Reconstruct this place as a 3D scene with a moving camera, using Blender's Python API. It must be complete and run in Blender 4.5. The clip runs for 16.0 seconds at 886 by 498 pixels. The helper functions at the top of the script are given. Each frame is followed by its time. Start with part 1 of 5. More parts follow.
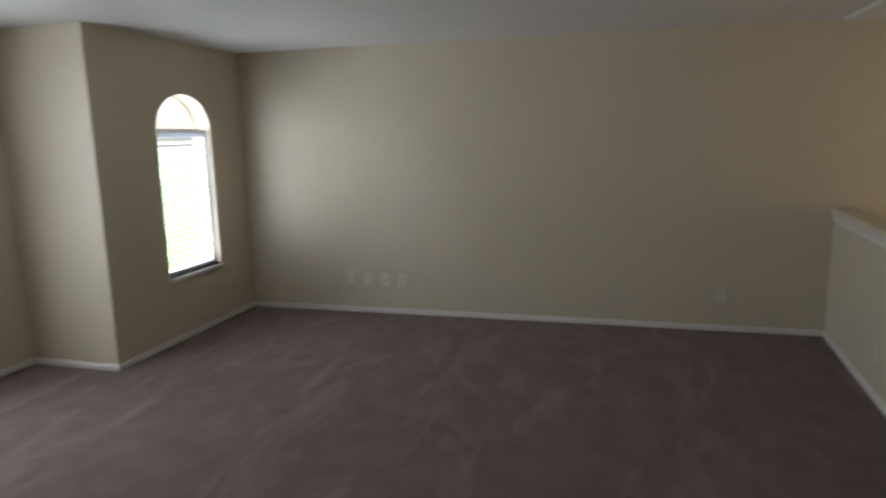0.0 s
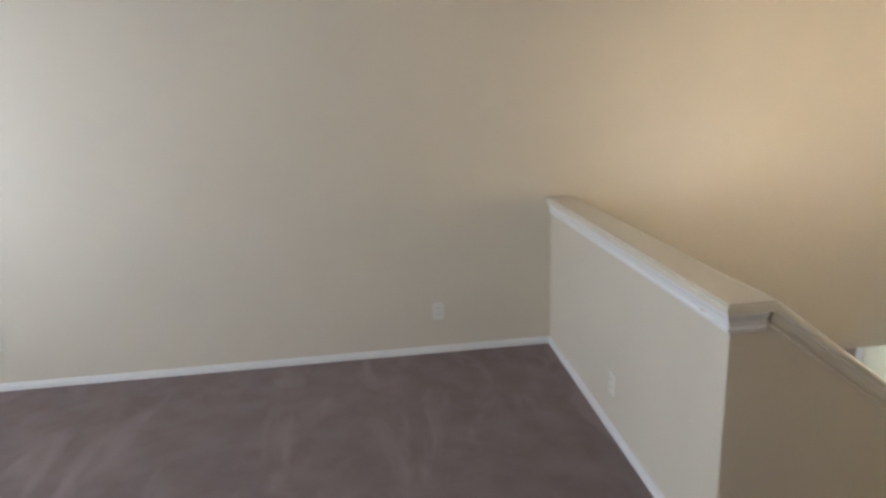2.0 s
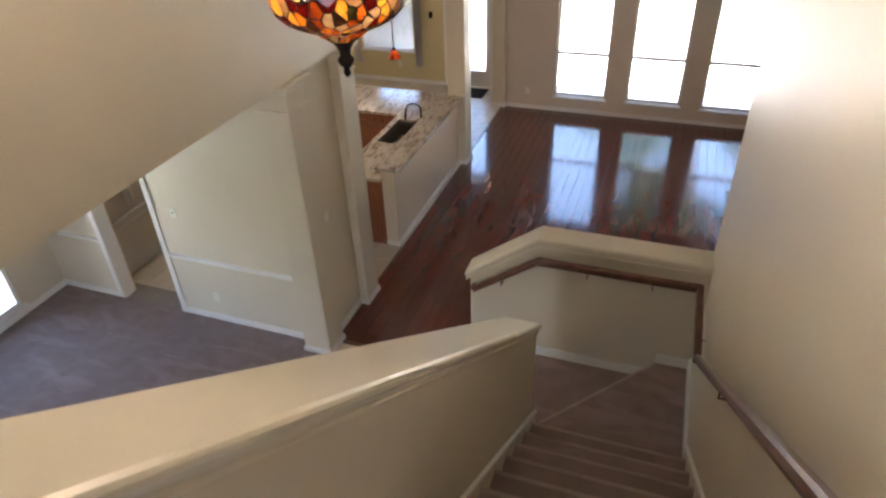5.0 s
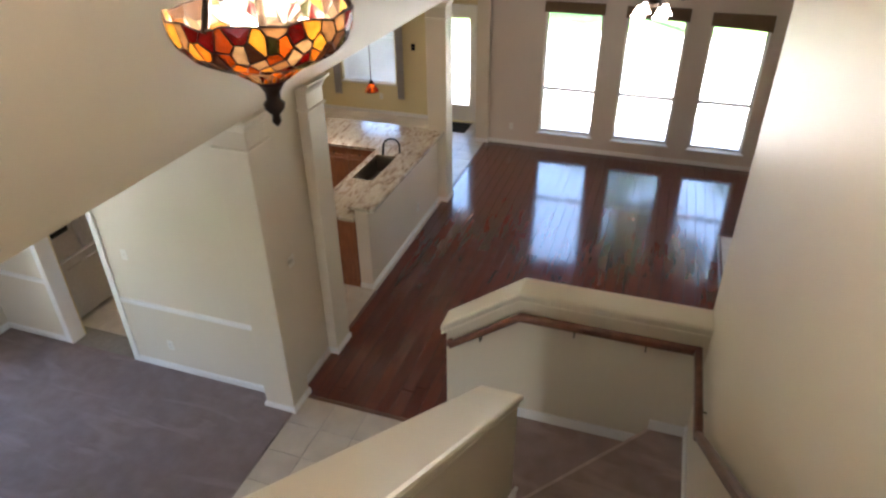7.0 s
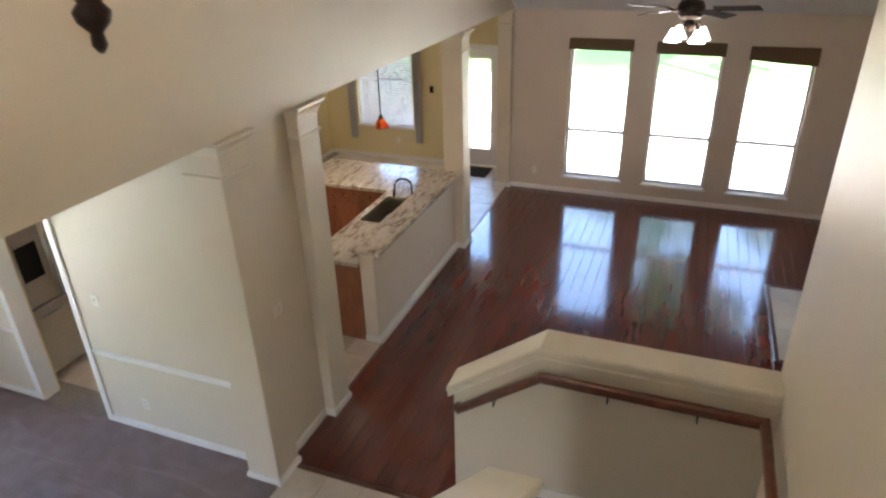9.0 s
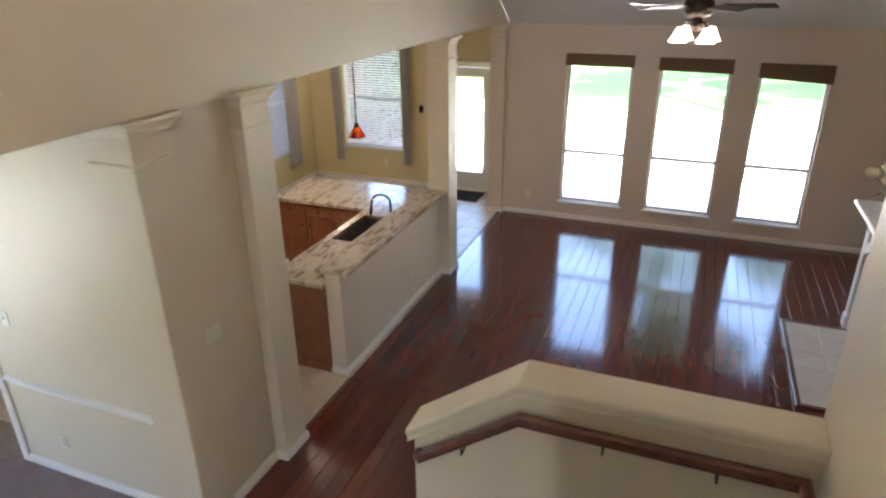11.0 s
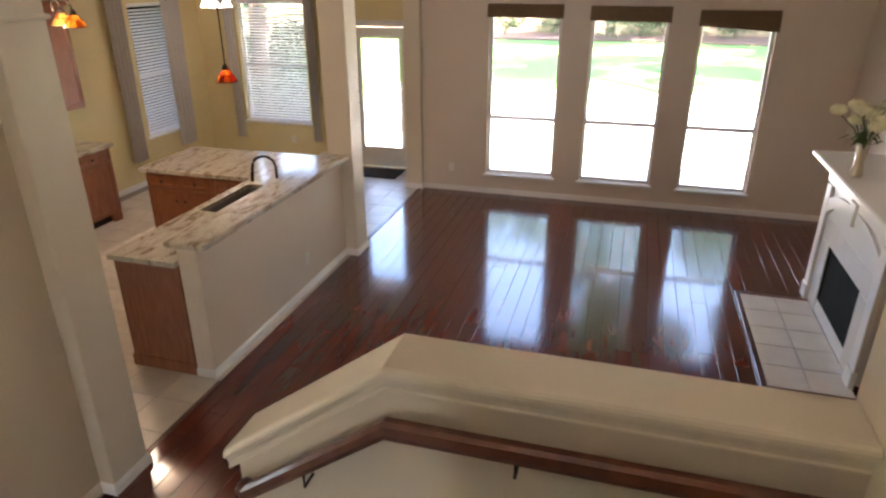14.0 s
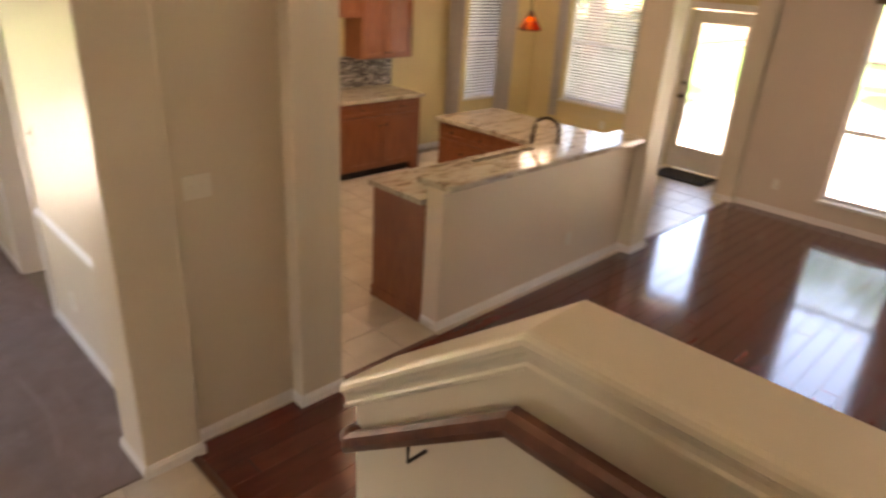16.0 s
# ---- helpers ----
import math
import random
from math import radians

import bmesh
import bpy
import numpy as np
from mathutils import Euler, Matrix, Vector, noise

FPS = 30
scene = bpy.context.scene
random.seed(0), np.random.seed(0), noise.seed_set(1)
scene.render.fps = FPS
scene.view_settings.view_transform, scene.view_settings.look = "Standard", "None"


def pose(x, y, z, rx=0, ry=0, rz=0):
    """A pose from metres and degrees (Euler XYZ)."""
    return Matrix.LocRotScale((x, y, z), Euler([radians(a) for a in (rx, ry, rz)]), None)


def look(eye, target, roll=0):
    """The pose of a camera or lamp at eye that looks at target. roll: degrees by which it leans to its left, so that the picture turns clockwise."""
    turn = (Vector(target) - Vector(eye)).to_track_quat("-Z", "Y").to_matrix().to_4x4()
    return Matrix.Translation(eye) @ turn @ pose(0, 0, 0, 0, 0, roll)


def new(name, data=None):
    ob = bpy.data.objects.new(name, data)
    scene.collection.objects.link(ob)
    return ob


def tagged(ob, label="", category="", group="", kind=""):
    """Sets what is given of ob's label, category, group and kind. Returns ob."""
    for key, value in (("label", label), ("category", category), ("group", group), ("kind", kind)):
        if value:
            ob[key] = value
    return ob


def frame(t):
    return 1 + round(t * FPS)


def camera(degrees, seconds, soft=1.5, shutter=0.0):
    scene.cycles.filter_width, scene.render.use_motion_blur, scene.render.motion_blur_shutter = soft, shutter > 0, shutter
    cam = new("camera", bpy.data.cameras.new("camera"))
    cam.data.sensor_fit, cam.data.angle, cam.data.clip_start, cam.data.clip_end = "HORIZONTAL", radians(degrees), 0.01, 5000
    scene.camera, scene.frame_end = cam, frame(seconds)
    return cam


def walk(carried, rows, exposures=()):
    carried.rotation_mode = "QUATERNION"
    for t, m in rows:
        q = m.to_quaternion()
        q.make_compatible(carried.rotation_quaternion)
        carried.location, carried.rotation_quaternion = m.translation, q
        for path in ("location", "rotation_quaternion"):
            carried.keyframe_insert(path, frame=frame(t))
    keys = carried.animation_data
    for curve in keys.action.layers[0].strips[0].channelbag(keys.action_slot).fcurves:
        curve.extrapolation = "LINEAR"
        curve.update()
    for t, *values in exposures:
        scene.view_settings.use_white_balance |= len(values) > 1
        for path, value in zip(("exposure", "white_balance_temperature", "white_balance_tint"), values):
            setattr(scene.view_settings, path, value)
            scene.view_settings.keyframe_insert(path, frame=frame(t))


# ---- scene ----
PATH = [
    (0, (1.993, -0.416, 4.728), (0.092, -0.929, 4.378), -1.2),
    (0.5, (1.751, -0.348, 4.835), (-0.206, -0.555, 4.479), -1.2),
    (1, (1.312, -0.32, 4.825), (-0.657, -0.366, 4.477), -1.3),
    (1.5, (0.949, -0.243, 4.801), (-1.023, -0.187, 4.475), -1.8),
    (2, (0.581, -0.128, 4.781), (-1.344, 0.158, 4.322), -1.8),
    (2.5, (0.217, 0.043, 4.705), (-1.535, 0.771, 4.074), -1.6),
    (3, (-0.04, 0.264, 4.648), (-1.486, 1.404, 3.875), -3.6),
    (3.5, (-0.205, 0.52, 4.60), (-1.353, 1.863, 3.665), -3.4),
    (4, (-0.36, 0.72, 4.61), (-1.242, 2.174, 3.552), -3.5),
    (4.5, (-0.53, 0.975, 4.575), (-1.155, 2.507, 3.452), -3.5),
    (7, (-0.709, 1.665, 4.43), (-1.264, 3.273, 3.379), -0.7),
    (7.5, (-0.719, 1.823, 4.305), (-1.319, 3.44, 3.293), -0.6),
    (8, (-0.727, 1.962, 4.192), (-1.368, 3.592, 3.227), -1.7),
    (8.5, (-0.764, 2.118, 4.091), (-1.418, 3.763, 3.16), -1.9),
    (11, (-0.812, 2.903, 3.531), (-1.485, 4.608, 2.732), -0.6),
    (11.5, (-0.841, 3.071, 3.388), (-1.475, 4.805, 2.618), -1.4),
    (12, (-0.861, 3.255, 3.261), (-1.425, 5.018, 2.502), -2.4),
    (12.5, (-0.811, 3.447, 3.132), (-1.286, 5.213, 2.323), -2.2),
    (13, (-0.798, 3.592, 3.049), (-1.237, 5.375, 2.254), -1.6),
    (13.5, (-0.833, 3.757, 2.921), (-1.289, 5.542, 2.144), -1.3),
    (14, (-0.797, 3.911, 2.8), (-1.304, 5.676, 2.007), -0.1),
    (14.5, (-0.754, 4.058, 2.702), (-1.341, 5.797, 1.908), 0.5),
    (15, (-0.789, 4.243, 2.54), (-1.446, 5.956, 1.744), 1.0),
    (15.5, (-0.809, 4.427, 2.406), (-1.7, 6.037, 1.623), 2.2),
    (16, (-0.78, 4.51, 2.355), (-2.06, 5.825, 1.558), 3.5),
]
EXPO = [(0.0, 2.5, 6400, 12), (0.5, 2.95, 6350, 12), (1.0, 3.25, 6300, 13), (1.5, 3.58, 5750, 11), (2.0, 3.92, 5850, 14), (2.5, 4.02, 5800, 15), (3.0, 3.85, 5700, 14), (3.5, 4.0, 6000, 18), (4.5, 4.08, 6200, 20), (7.0, 4.2, 6200, 18), (11.0, 4.3, 6100, 19), (14.0, 4.3, 6600, 23), (15.0, 4.26, 7100, 25), (16.0, 4.34, 8200, 29)]
cam = camera(69.2, 16.0, soft=2.4, shutter=0.4)
walk(cam, [(t, look(*row)) for t, *row in PATH], exposures=EXPO)

# ---- world and large lights ----
world = bpy.data.worlds.new("sky")
scene.world = world
world.use_nodes = True
wn = world.node_tree.nodes
sky = wn.new("ShaderNodeTexSky")
sky.sky_type = "NISHITA"
sky.sun_disc = False
sky.sun_elevation = radians(58)
sky.sun_rotation = radians(140)
sky.dust_density = 3.0
wn["Background"].inputs["Strength"].default_value = 0.15
world.node_tree.links.new(sky.outputs[0], wn["Background"].inputs["Color"])
sun_data = bpy.data.lights.new("sun", "SUN")
sun_data.energy, sun_data.angle, sun_data.color = 5.0, radians(0.5), (1.0, 0.95, 0.87)
sun = new("sun", sun_data)
sun.matrix_world = look((0.5 * 20, -0.6 * 20, 27), (0, 0, 0))


def lamp(name, kind, energy, color, matrix, size=0.1, size_y=None):
    d = bpy.data.lights.new(name, kind)
    d.energy, d.color = energy, color
    if kind == "AREA":
        d.shape, d.size, d.size_y = "RECTANGLE", size, size_y or size
    else:
        d.shadow_soft_size = size
    ob = new(name, d)
    ob.matrix_world = matrix
    return ob


DAY = (0.86, 0.94, 1.0)
WARM = (1.0, 0.79, 0.54)
lamp("loft_window_light", "AREA", 3.6, DAY, look((-2.59, -3.92, 4.35), (-2.59, 0, 4.35)), 0.64, 1.4)
lamp("loft_side_window_light", "AREA", 6.5, DAY, look((-0.15, -4.66, 4.5), (-0.15, 0, 4.5)), 1.18, 1.38)
lamp("dining_window_light", "AREA", 0.15, DAY, look((-7.20, 4.02, 1.07), (0, 4.02, 1.07)), 1.62, 1.84)
lamp("entry_window_light", "AREA", 2.8, DAY, look((-2.4, -3.62, 1.5), (-2.4, 5, 1.5)), 1.4, 1.8)

# ---- materials ----


def mat(name, color, rough=0.5, metal=0.0, spread=0.0, scale=8.0, bump=0.0, bump_scale=60.0, color2=None, stretch=None, piece=0.0, coat=0.0, spec=None):
    m = bpy.data.materials.new(name)
    m.use_nodes = True
    nt = m.node_tree
    b = nt.nodes["Principled BSDF"]
    b.inputs["Roughness"].default_value = rough
    b.inputs["Metallic"].default_value = metal
    b.inputs["Coat Weight"].default_value = coat
    b.inputs["Coat Roughness"].default_value = 0.08
    if spec is not None:
        b.inputs["Specular IOR Level"].default_value = spec
    tc = nt.nodes.new("ShaderNodeTexCoord")
    src = tc.outputs["Object"]
    if stretch:
        mp = nt.nodes.new("ShaderNodeMapping")
        mp.inputs["Scale"].default_value = stretch
        nt.links.new(src, mp.inputs["Vector"])
        src = mp.outputs["Vector"]
    if piece:
        info = nt.nodes.new("ShaderNodeObjectInfo")
        add = nt.nodes.new("ShaderNodeVectorMath")
        add.operation = "MULTIPLY_ADD"
        add.inputs[1].default_value = (37, 53, 71)
        nt.links.new(info.outputs["Random"], add.inputs[0])
        nt.links.new(src, add.inputs[2])
        src = add.outputs[0]
    c2 = color2 or tuple(c * (1 - spread) for c in color)
    if spread or color2:
        big = nt.nodes.new("ShaderNodeTexNoise")
        big.inputs["Scale"].default_value = scale
        big.inputs["Detail"].default_value = 6
        nt.links.new(src, big.inputs["Vector"])
        ramp = nt.nodes.new("ShaderNodeValToRGB")
        ramp.color_ramp.elements[0].position, ramp.color_ramp.elements[1].position = 0.32, 0.68
        ramp.color_ramp.elements[0].color, ramp.color_ramp.elements[1].color = (*c2, 1), (*color, 1)
        nt.links.new(big.outputs[0], ramp.inputs[0])
        out = ramp.outputs[0]
        if piece:
            hsv = nt.nodes.new("ShaderNodeHueSaturation")
            mr = nt.nodes.new("ShaderNodeMapRange")
            mr.inputs[3].default_value, mr.inputs[4].default_value = 1 - piece, 1 + piece
            nt.links.new(info.outputs["Random"], mr.inputs[0])
            nt.links.new(mr.outputs[0], hsv.inputs["Value"])
            nt.links.new(out, hsv.inputs["Color"])
            out = hsv.outputs[0]
        nt.links.new(out, b.inputs["Base Color"])
    else:
        b.inputs["Base Color"].default_value = (*color, 1)
    if bump:
        fine = nt.nodes.new("ShaderNodeTexNoise")
        fine.inputs["Scale"].default_value = bump_scale
        fine.inputs["Detail"].default_value = 4
        nt.links.new(src, fine.inputs["Vector"])
        bp = nt.nodes.new("ShaderNodeBump")
        bp.inputs["Strength"].default_value = bump
        bp.inputs["Distance"].default_value = 0.01
        nt.links.new(fine.outputs[0], bp.inputs["Height"])
        nt.links.new(bp.outputs[0], b.inputs["Normal"])
    return m


def emitter(name, color, strength):
    m = bpy.data.materials.new(name)
    m.use_nodes = True
    b = m.node_tree.nodes["Principled BSDF"]
    b.inputs["Base Color"].default_value = (*color, 1)
    b.inputs["Emission Color"].default_value = (*color, 1)
    b.inputs["Emission Strength"].default_value = strength
    return m


WALL = mat("beige_wall_paint", (0.655, 0.582, 0.458), 0.42, 0, 0.04, 1.3, 0.12, 140)
LIVING = mat("taupe_wall_paint", (0.63, 0.535, 0.44), 0.6, 0, 0.04, 1.3, 0.12, 140)
BARPAINT = mat("warm_cream_bar_paint", (0.69, 0.59, 0.48), 0.5, 0, 0.04, 1.3, 0.12, 140)
KITCHEN = mat("yellow_wall_paint", (0.66, 0.56, 0.30), 0.6, 0, 0.04, 1.3, 0.12, 140)
CEIL = mat("white_ceiling_texture", (0.74, 0.73, 0.71), 0.85, 0, 0.04, 2.0, 0.35, 90)
TRIM = mat("white_trim_paint", (0.76, 0.74, 0.70), 0.32, 0, 0.03, 3.0, 0.03, 40)
CREAM = mat("cream_cap_paint", (0.70, 0.635, 0.505), 0.34, 0, 0.04, 2.0, 0.03, 40)
def carpet(name, light, dark):
    """Cut pile: mottled tufts, with paler brushed streaks where the pile lies over."""
    m = mat(name, light, 0.95, 0, 0, 6.0, 1.0, 380, dark, spec=0.1)
    nt = m.node_tree
    tc = nt.nodes.new("ShaderNodeTexCoord")
    mp = nt.nodes.new("ShaderNodeMapping")
    mp.inputs["Rotation"].default_value = (0, 0, 0.35)
    mp.inputs["Scale"].default_value = (0.7, 2.2, 1)
    nt.links.new(tc.outputs["Object"], mp.inputs["Vector"])
    n = nt.nodes.new("ShaderNodeTexNoise")
    n.inputs["Scale"].default_value, n.inputs["Detail"].default_value, n.inputs["Distortion"].default_value = 1.9, 6, 0.9
    nt.links.new(mp.outputs[0], n.inputs["Vector"])
    r = nt.nodes.new("ShaderNodeValToRGB")
    r.color_ramp.elements[0].position, r.color_ramp.elements[1].position = 0.53, 0.70
    nt.links.new(n.outputs[0], r.inputs[0])
    mx = nt.nodes.new("ShaderNodeMix")
    mx.data_type = "RGBA"
    old = nt.nodes["Principled BSDF"].inputs["Base Color"].links[0].from_socket
    nt.links.new(r.outputs[0], mx.inputs[0])
    nt.links.new(old, mx.inputs[6])
    mx.inputs[7].default_value = (*(min(1, c * 1.18) for c in light), 1)
    nt.links.new(mx.outputs[2], nt.nodes["Principled BSDF"].inputs["Base Color"])
    return m


CARPET = carpet("taupe_carpet_pile", (0.33, 0.258, 0.242), (0.275, 0.212, 0.198))
STAIRCARPET = carpet("stair_carpet_pile", (0.41, 0.305, 0.27), (0.34, 0.25, 0.22))
# paler stair pile: light along the tread edges is put into the colour
LITNOSING = carpet("lit_nosing_pile", (0.60, 0.46, 0.41), (0.50, 0.385, 0.345))
WOOD = mat("red_brown_hardwood", (0.138, 0.030, 0.019), 0.14, 0, 0, 3.0, 0.012, 9, (0.10, 0.021, 0.013), (7, 0.9, 7), 0.14, 0.68)
WOODSUB = mat("dark_joint", (0.02, 0.008, 0.006), 0.7)
CHERRY = mat("cherry_cabinet_wood", (0.30, 0.105, 0.042), 0.36, 0, 0, 6.0, 0.05, 30, (0.20, 0.062, 0.026), (6, 6, 0.8))
RAILWOOD = mat("stained_rail_wood", (0.16, 0.058, 0.030), 0.30, 0, 0, 8.0, 0.05, 30, (0.085, 0.028, 0.016), (2, 2, 2), coat=0.3)
TILE = mat("beige_floor_tile", (0.62, 0.55, 0.45), 0.32, 0, 0, 5.0, 0.05, 25, (0.52, 0.45, 0.36), None, 0.06)
HEARTHTILE = mat("white_hearth_tile", (0.70, 0.67, 0.61), 0.30, 0, 0, 5.0, 0.05, 25, (0.62, 0.58, 0.52), None, 0.04)
GROUT = mat("grey_grout", (0.30, 0.27, 0.23), 0.9, 0, 0.15, 20)
BRONZE = mat("oil_rubbed_bronze", (0.045, 0.032, 0.025), 0.42, 0.8, 0.3, 20)
STEEL = mat("brushed_steel", (0.55, 0.55, 0.54), 0.30, 1.0, 0.1, 30, 0.05, 200, None, (1, 30, 1))
DARKSTEEL = mat("dark_sink_steel", (0.30, 0.28, 0.25), 0.32, 0.9, 0.1, 30)
BLACK = mat("black_firebox", (0.012, 0.012, 0.012), 0.7, 0, 0.3, 10, spec=0.15)
CURTAIN = mat("grey_curtain_cloth", (0.45, 0.42, 0.385), 0.85, 0, 0.1, 30, 0.3, 300)
SLAT = mat("white_blind_slat", (0.80, 0.81, 0.83), 0.45)
_t = SLAT.node_tree
_tl = _t.nodes.new("ShaderNodeBsdfTranslucent")
_tl.inputs["Color"].default_value = (0.75, 0.80, 0.88, 1)
_mx = _t.nodes.new("ShaderNodeMixShader")
_mx.inputs[0].default_value = 0.35
_t.links.new(_t.nodes["Principled BSDF"].outputs[0], _mx.inputs[1])
_t.links.new(_tl.outputs[0], _mx.inputs[2])
_t.links.new(_mx.outputs[0], _t.nodes["Material Output"].inputs[0])
SHADE = mat("woven_bamboo_shade", (0.22, 0.14, 0.075), 0.8, 0, 0, 30, 0.6, 90, (0.11, 0.066, 0.034), (1, 1, 14))
PLATE = mat("white_plastic_plate", (0.72, 0.69, 0.60), 0.4)
DARKHOLE = mat("dark_socket", (0.06, 0.055, 0.05), 0.6)
MATRUG = mat("black_door_mat", (0.025, 0.024, 0.024), 0.95, 0, 0.4, 60, 0.8, 300)
PETAL = mat("cream_petal", (0.80, 0.76, 0.52), 0.6, 0, 0.15, 20)
STEM = mat("green_stem", (0.06, 0.12, 0.03), 0.6, 0, 0.3, 20)
VASE = mat("cream_glass_vase", (0.62, 0.56, 0.42), 0.15, 0, 0.1, 10)
LAWN = mat("sunlit_lawn_grass", (0.10, 0.22, 0.045), 0.95, 0, 0, 0.5, 1.0, 40, (0.065, 0.15, 0.03))
PATIO = mat("pale_concrete_patio", (0.62, 0.585, 0.54), 0.9, 0, 0.15, 1.5, 0.3, 60)
MULCH = mat("brown_mulch_bed", (0.17, 0.11, 0.075), 0.95, 0, 0, 6, 1.0, 60, (0.09, 0.055, 0.04))
FENCE = mat("weathered_cedar_fence", (0.36, 0.26, 0.18), 0.9, 0, 0, 3, 0.4, 30, (0.24, 0.17, 0.12), (6, 6, 0.6), 0.15)
BARK = mat("grey_brown_bark", (0.14, 0.10, 0.075), 0.95, 0, 0.4, 8, 1.0, 25)
LEAF = mat("green_leaf", (0.055, 0.105, 0.032), 0.7, 0, 0, 3, 0, 1, (0.028, 0.055, 0.018))
BRICK = mat("tan_outer_wall", (0.40, 0.31, 0.24), 0.9, 0, 0.2, 6, 0.5, 40)
BULB = emitter("lit_bulb", (1.0, 0.82, 0.55), 3)
FROST = emitter("frosted_lamp_glass", (1.0, 0.86, 0.68), 1.1)


def granite():
    """Polished slab: cream ground, grey and brown veins drawn out along one way, dark flecks."""
    m = mat("beige_brown_granite", (0.60, 0.50, 0.38), 0.16, 0, 0, 9.0, 0, 1, (0.36, 0.25, 0.17), coat=0.2)
    nt = m.node_tree
    tc = nt.nodes.new("ShaderNodeTexCoord")
    mp = nt.nodes.new("ShaderNodeMapping")
    mp.inputs["Rotation"].default_value = (0, 0, 0.5)
    mp.inputs["Scale"].default_value = (3.2, 1.0, 3.2)
    nt.links.new(tc.outputs["Object"], mp.inputs["Vector"])
    n1 = nt.nodes.new("ShaderNodeTexNoise")
    n1.inputs["Scale"].default_value, n1.inputs["Detail"].default_value, n1.inputs["Distortion"].default_value = 3.4, 9, 1.6
    nt.links.new(mp.outputs[0], n1.inputs["Vector"])
    r = nt.nodes.new("ShaderNodeValToRGB")
    e = r.color_ramp.elements
    e[0].position, e[0].color = 0.30, (0.20, 0.14, 0.10, 1)
    e[1].position, e[1].color = 0.72, (0.58, 0.52, 0.43, 1)
    for p, c in ((0.40, (0.34, 0.26, 0.19, 1)), (0.46, (0.47, 0.41, 0.34, 1)), (0.52, (0.52, 0.45, 0.35, 1)), (0.60, (0.55, 0.49, 0.40, 1))):
        k = e.new(p)
        k.color = c
    nt.links.new(n1.outputs[0], r.inputs[0])
    n2 = nt.nodes.new("ShaderNodeTexNoise")
    n2.inputs["Scale"].default_value, n2.inputs["Detail"].default_value = 55, 3
    nt.links.new(tc.outputs["Object"], n2.inputs["Vector"])
    fl = nt.nodes.new("ShaderNodeValToRGB")
    fl.color_ramp.elements[0].position, fl.color_ramp.elements[1].position = 0.62, 0.70
    nt.links.new(n2.outputs[0], fl.inputs[0])
    mx = nt.nodes.new("ShaderNodeMix")
    mx.data_type = "RGBA"
    mx.inputs[7].default_value = (0.16, 0.12, 0.095, 1)
    nt.links.new(fl.outputs[0], mx.inputs[0])
    nt.links.new(r.outputs[0], mx.inputs[6])
    nt.links.new(mx.outputs[2], nt.nodes["Principled BSDF"].inputs["Base Color"])
    return m


GRANITE = granite()


def glass(name, rough=0.0):
    m = bpy.data.materials.new(name)
    m.use_nodes = True
    nt = m.node_tree
    nt.nodes.clear()
    o = nt.nodes.new("ShaderNodeOutputMaterial")
    mix = nt.nodes.new("ShaderNodeMixShader")
    tr = nt.nodes.new("ShaderNodeBsdfTransparent")
    gl = nt.nodes.new("ShaderNodeBsdfGlossy")
    gl.inputs["Roughness"].default_value = rough
    fr = nt.nodes.new("ShaderNodeFresnel")
    fr.inputs["IOR"].default_value = 1.35
    tr.inputs["Color"].default_value = (0.93, 0.96, 0.95, 1)
    nt.links.new(fr.outputs[0], mix.inputs[0])
    nt.links.new(tr.outputs[0], mix.inputs[1])
    nt.links.new(gl.outputs[0], mix.inputs[2])
    nt.links.new(mix.outputs[0], o.inputs[0])
    return m


GLASS = glass("window_glass")


def stained(name, stops):
    m = bpy.data.materials.new(name)
    m.use_nodes = True
    nt = m.node_tree
    nt.nodes.clear()
    o = nt.nodes.new("ShaderNodeOutputMaterial")
    info = nt.nodes.new("ShaderNodeObjectInfo")
    r = nt.nodes.new("ShaderNodeValToRGB")
    r.color_ramp.interpolation = "CONSTANT"
    e = r.color_ramp.elements
    e[0].position, e[0].color = 0, (*stops[0], 1)
    e[1].position, e[1].color = 1 / len(stops), (*stops[1], 1)
    for i, c in enumerate(stops[2:], 2):
        k = e.new(i / len(stops))
        k.color = (*c, 1)
    nt.links.new(info.outputs["Random"], r.inputs[0])
    tl = nt.nodes.new("ShaderNodeBsdfTranslucent")
    pr = nt.nodes.new("ShaderNodeBsdfPrincipled")
    pr.inputs["Roughness"].default_value = 0.2
    mix = nt.nodes.new("ShaderNodeMixShader")
    mix.inputs[0].default_value = 0.55
    tc = nt.nodes.new("ShaderNodeTexCoord")
    n = nt.nodes.new("ShaderNodeTexNoise")
    n.inputs["Scale"].default_value = 30
    nt.links.new(tc.outputs["Object"], n.inputs["Vector"])
    mul = nt.nodes.new("ShaderNodeMix")
    mul.data_type, mul.blend_type = "RGBA", "OVERLAY"
    mul.inputs[0].default_value = 0.5
    nt.links.new(r.outputs[0], mul.inputs[6])
    nt.links.new(n.outputs[0], mul.inputs[7])
    nt.links.new(mul.outputs[2], tl.inputs["Color"])
    dim = nt.nodes.new("ShaderNodeHueSaturation")
    dim.inputs["Value"].default_value = 0.30
    nt.links.new(mul.outputs[2], dim.inputs["Color"])
    nt.links.new(dim.outputs[0], pr.inputs["Base Color"])
    nt.links.new(tl.outputs[0], mix.inputs[1])
    nt.links.new(pr.outputs[0], mix.inputs[2])
    nt.links.new(mix.outputs[0], o.inputs[0])
    return m


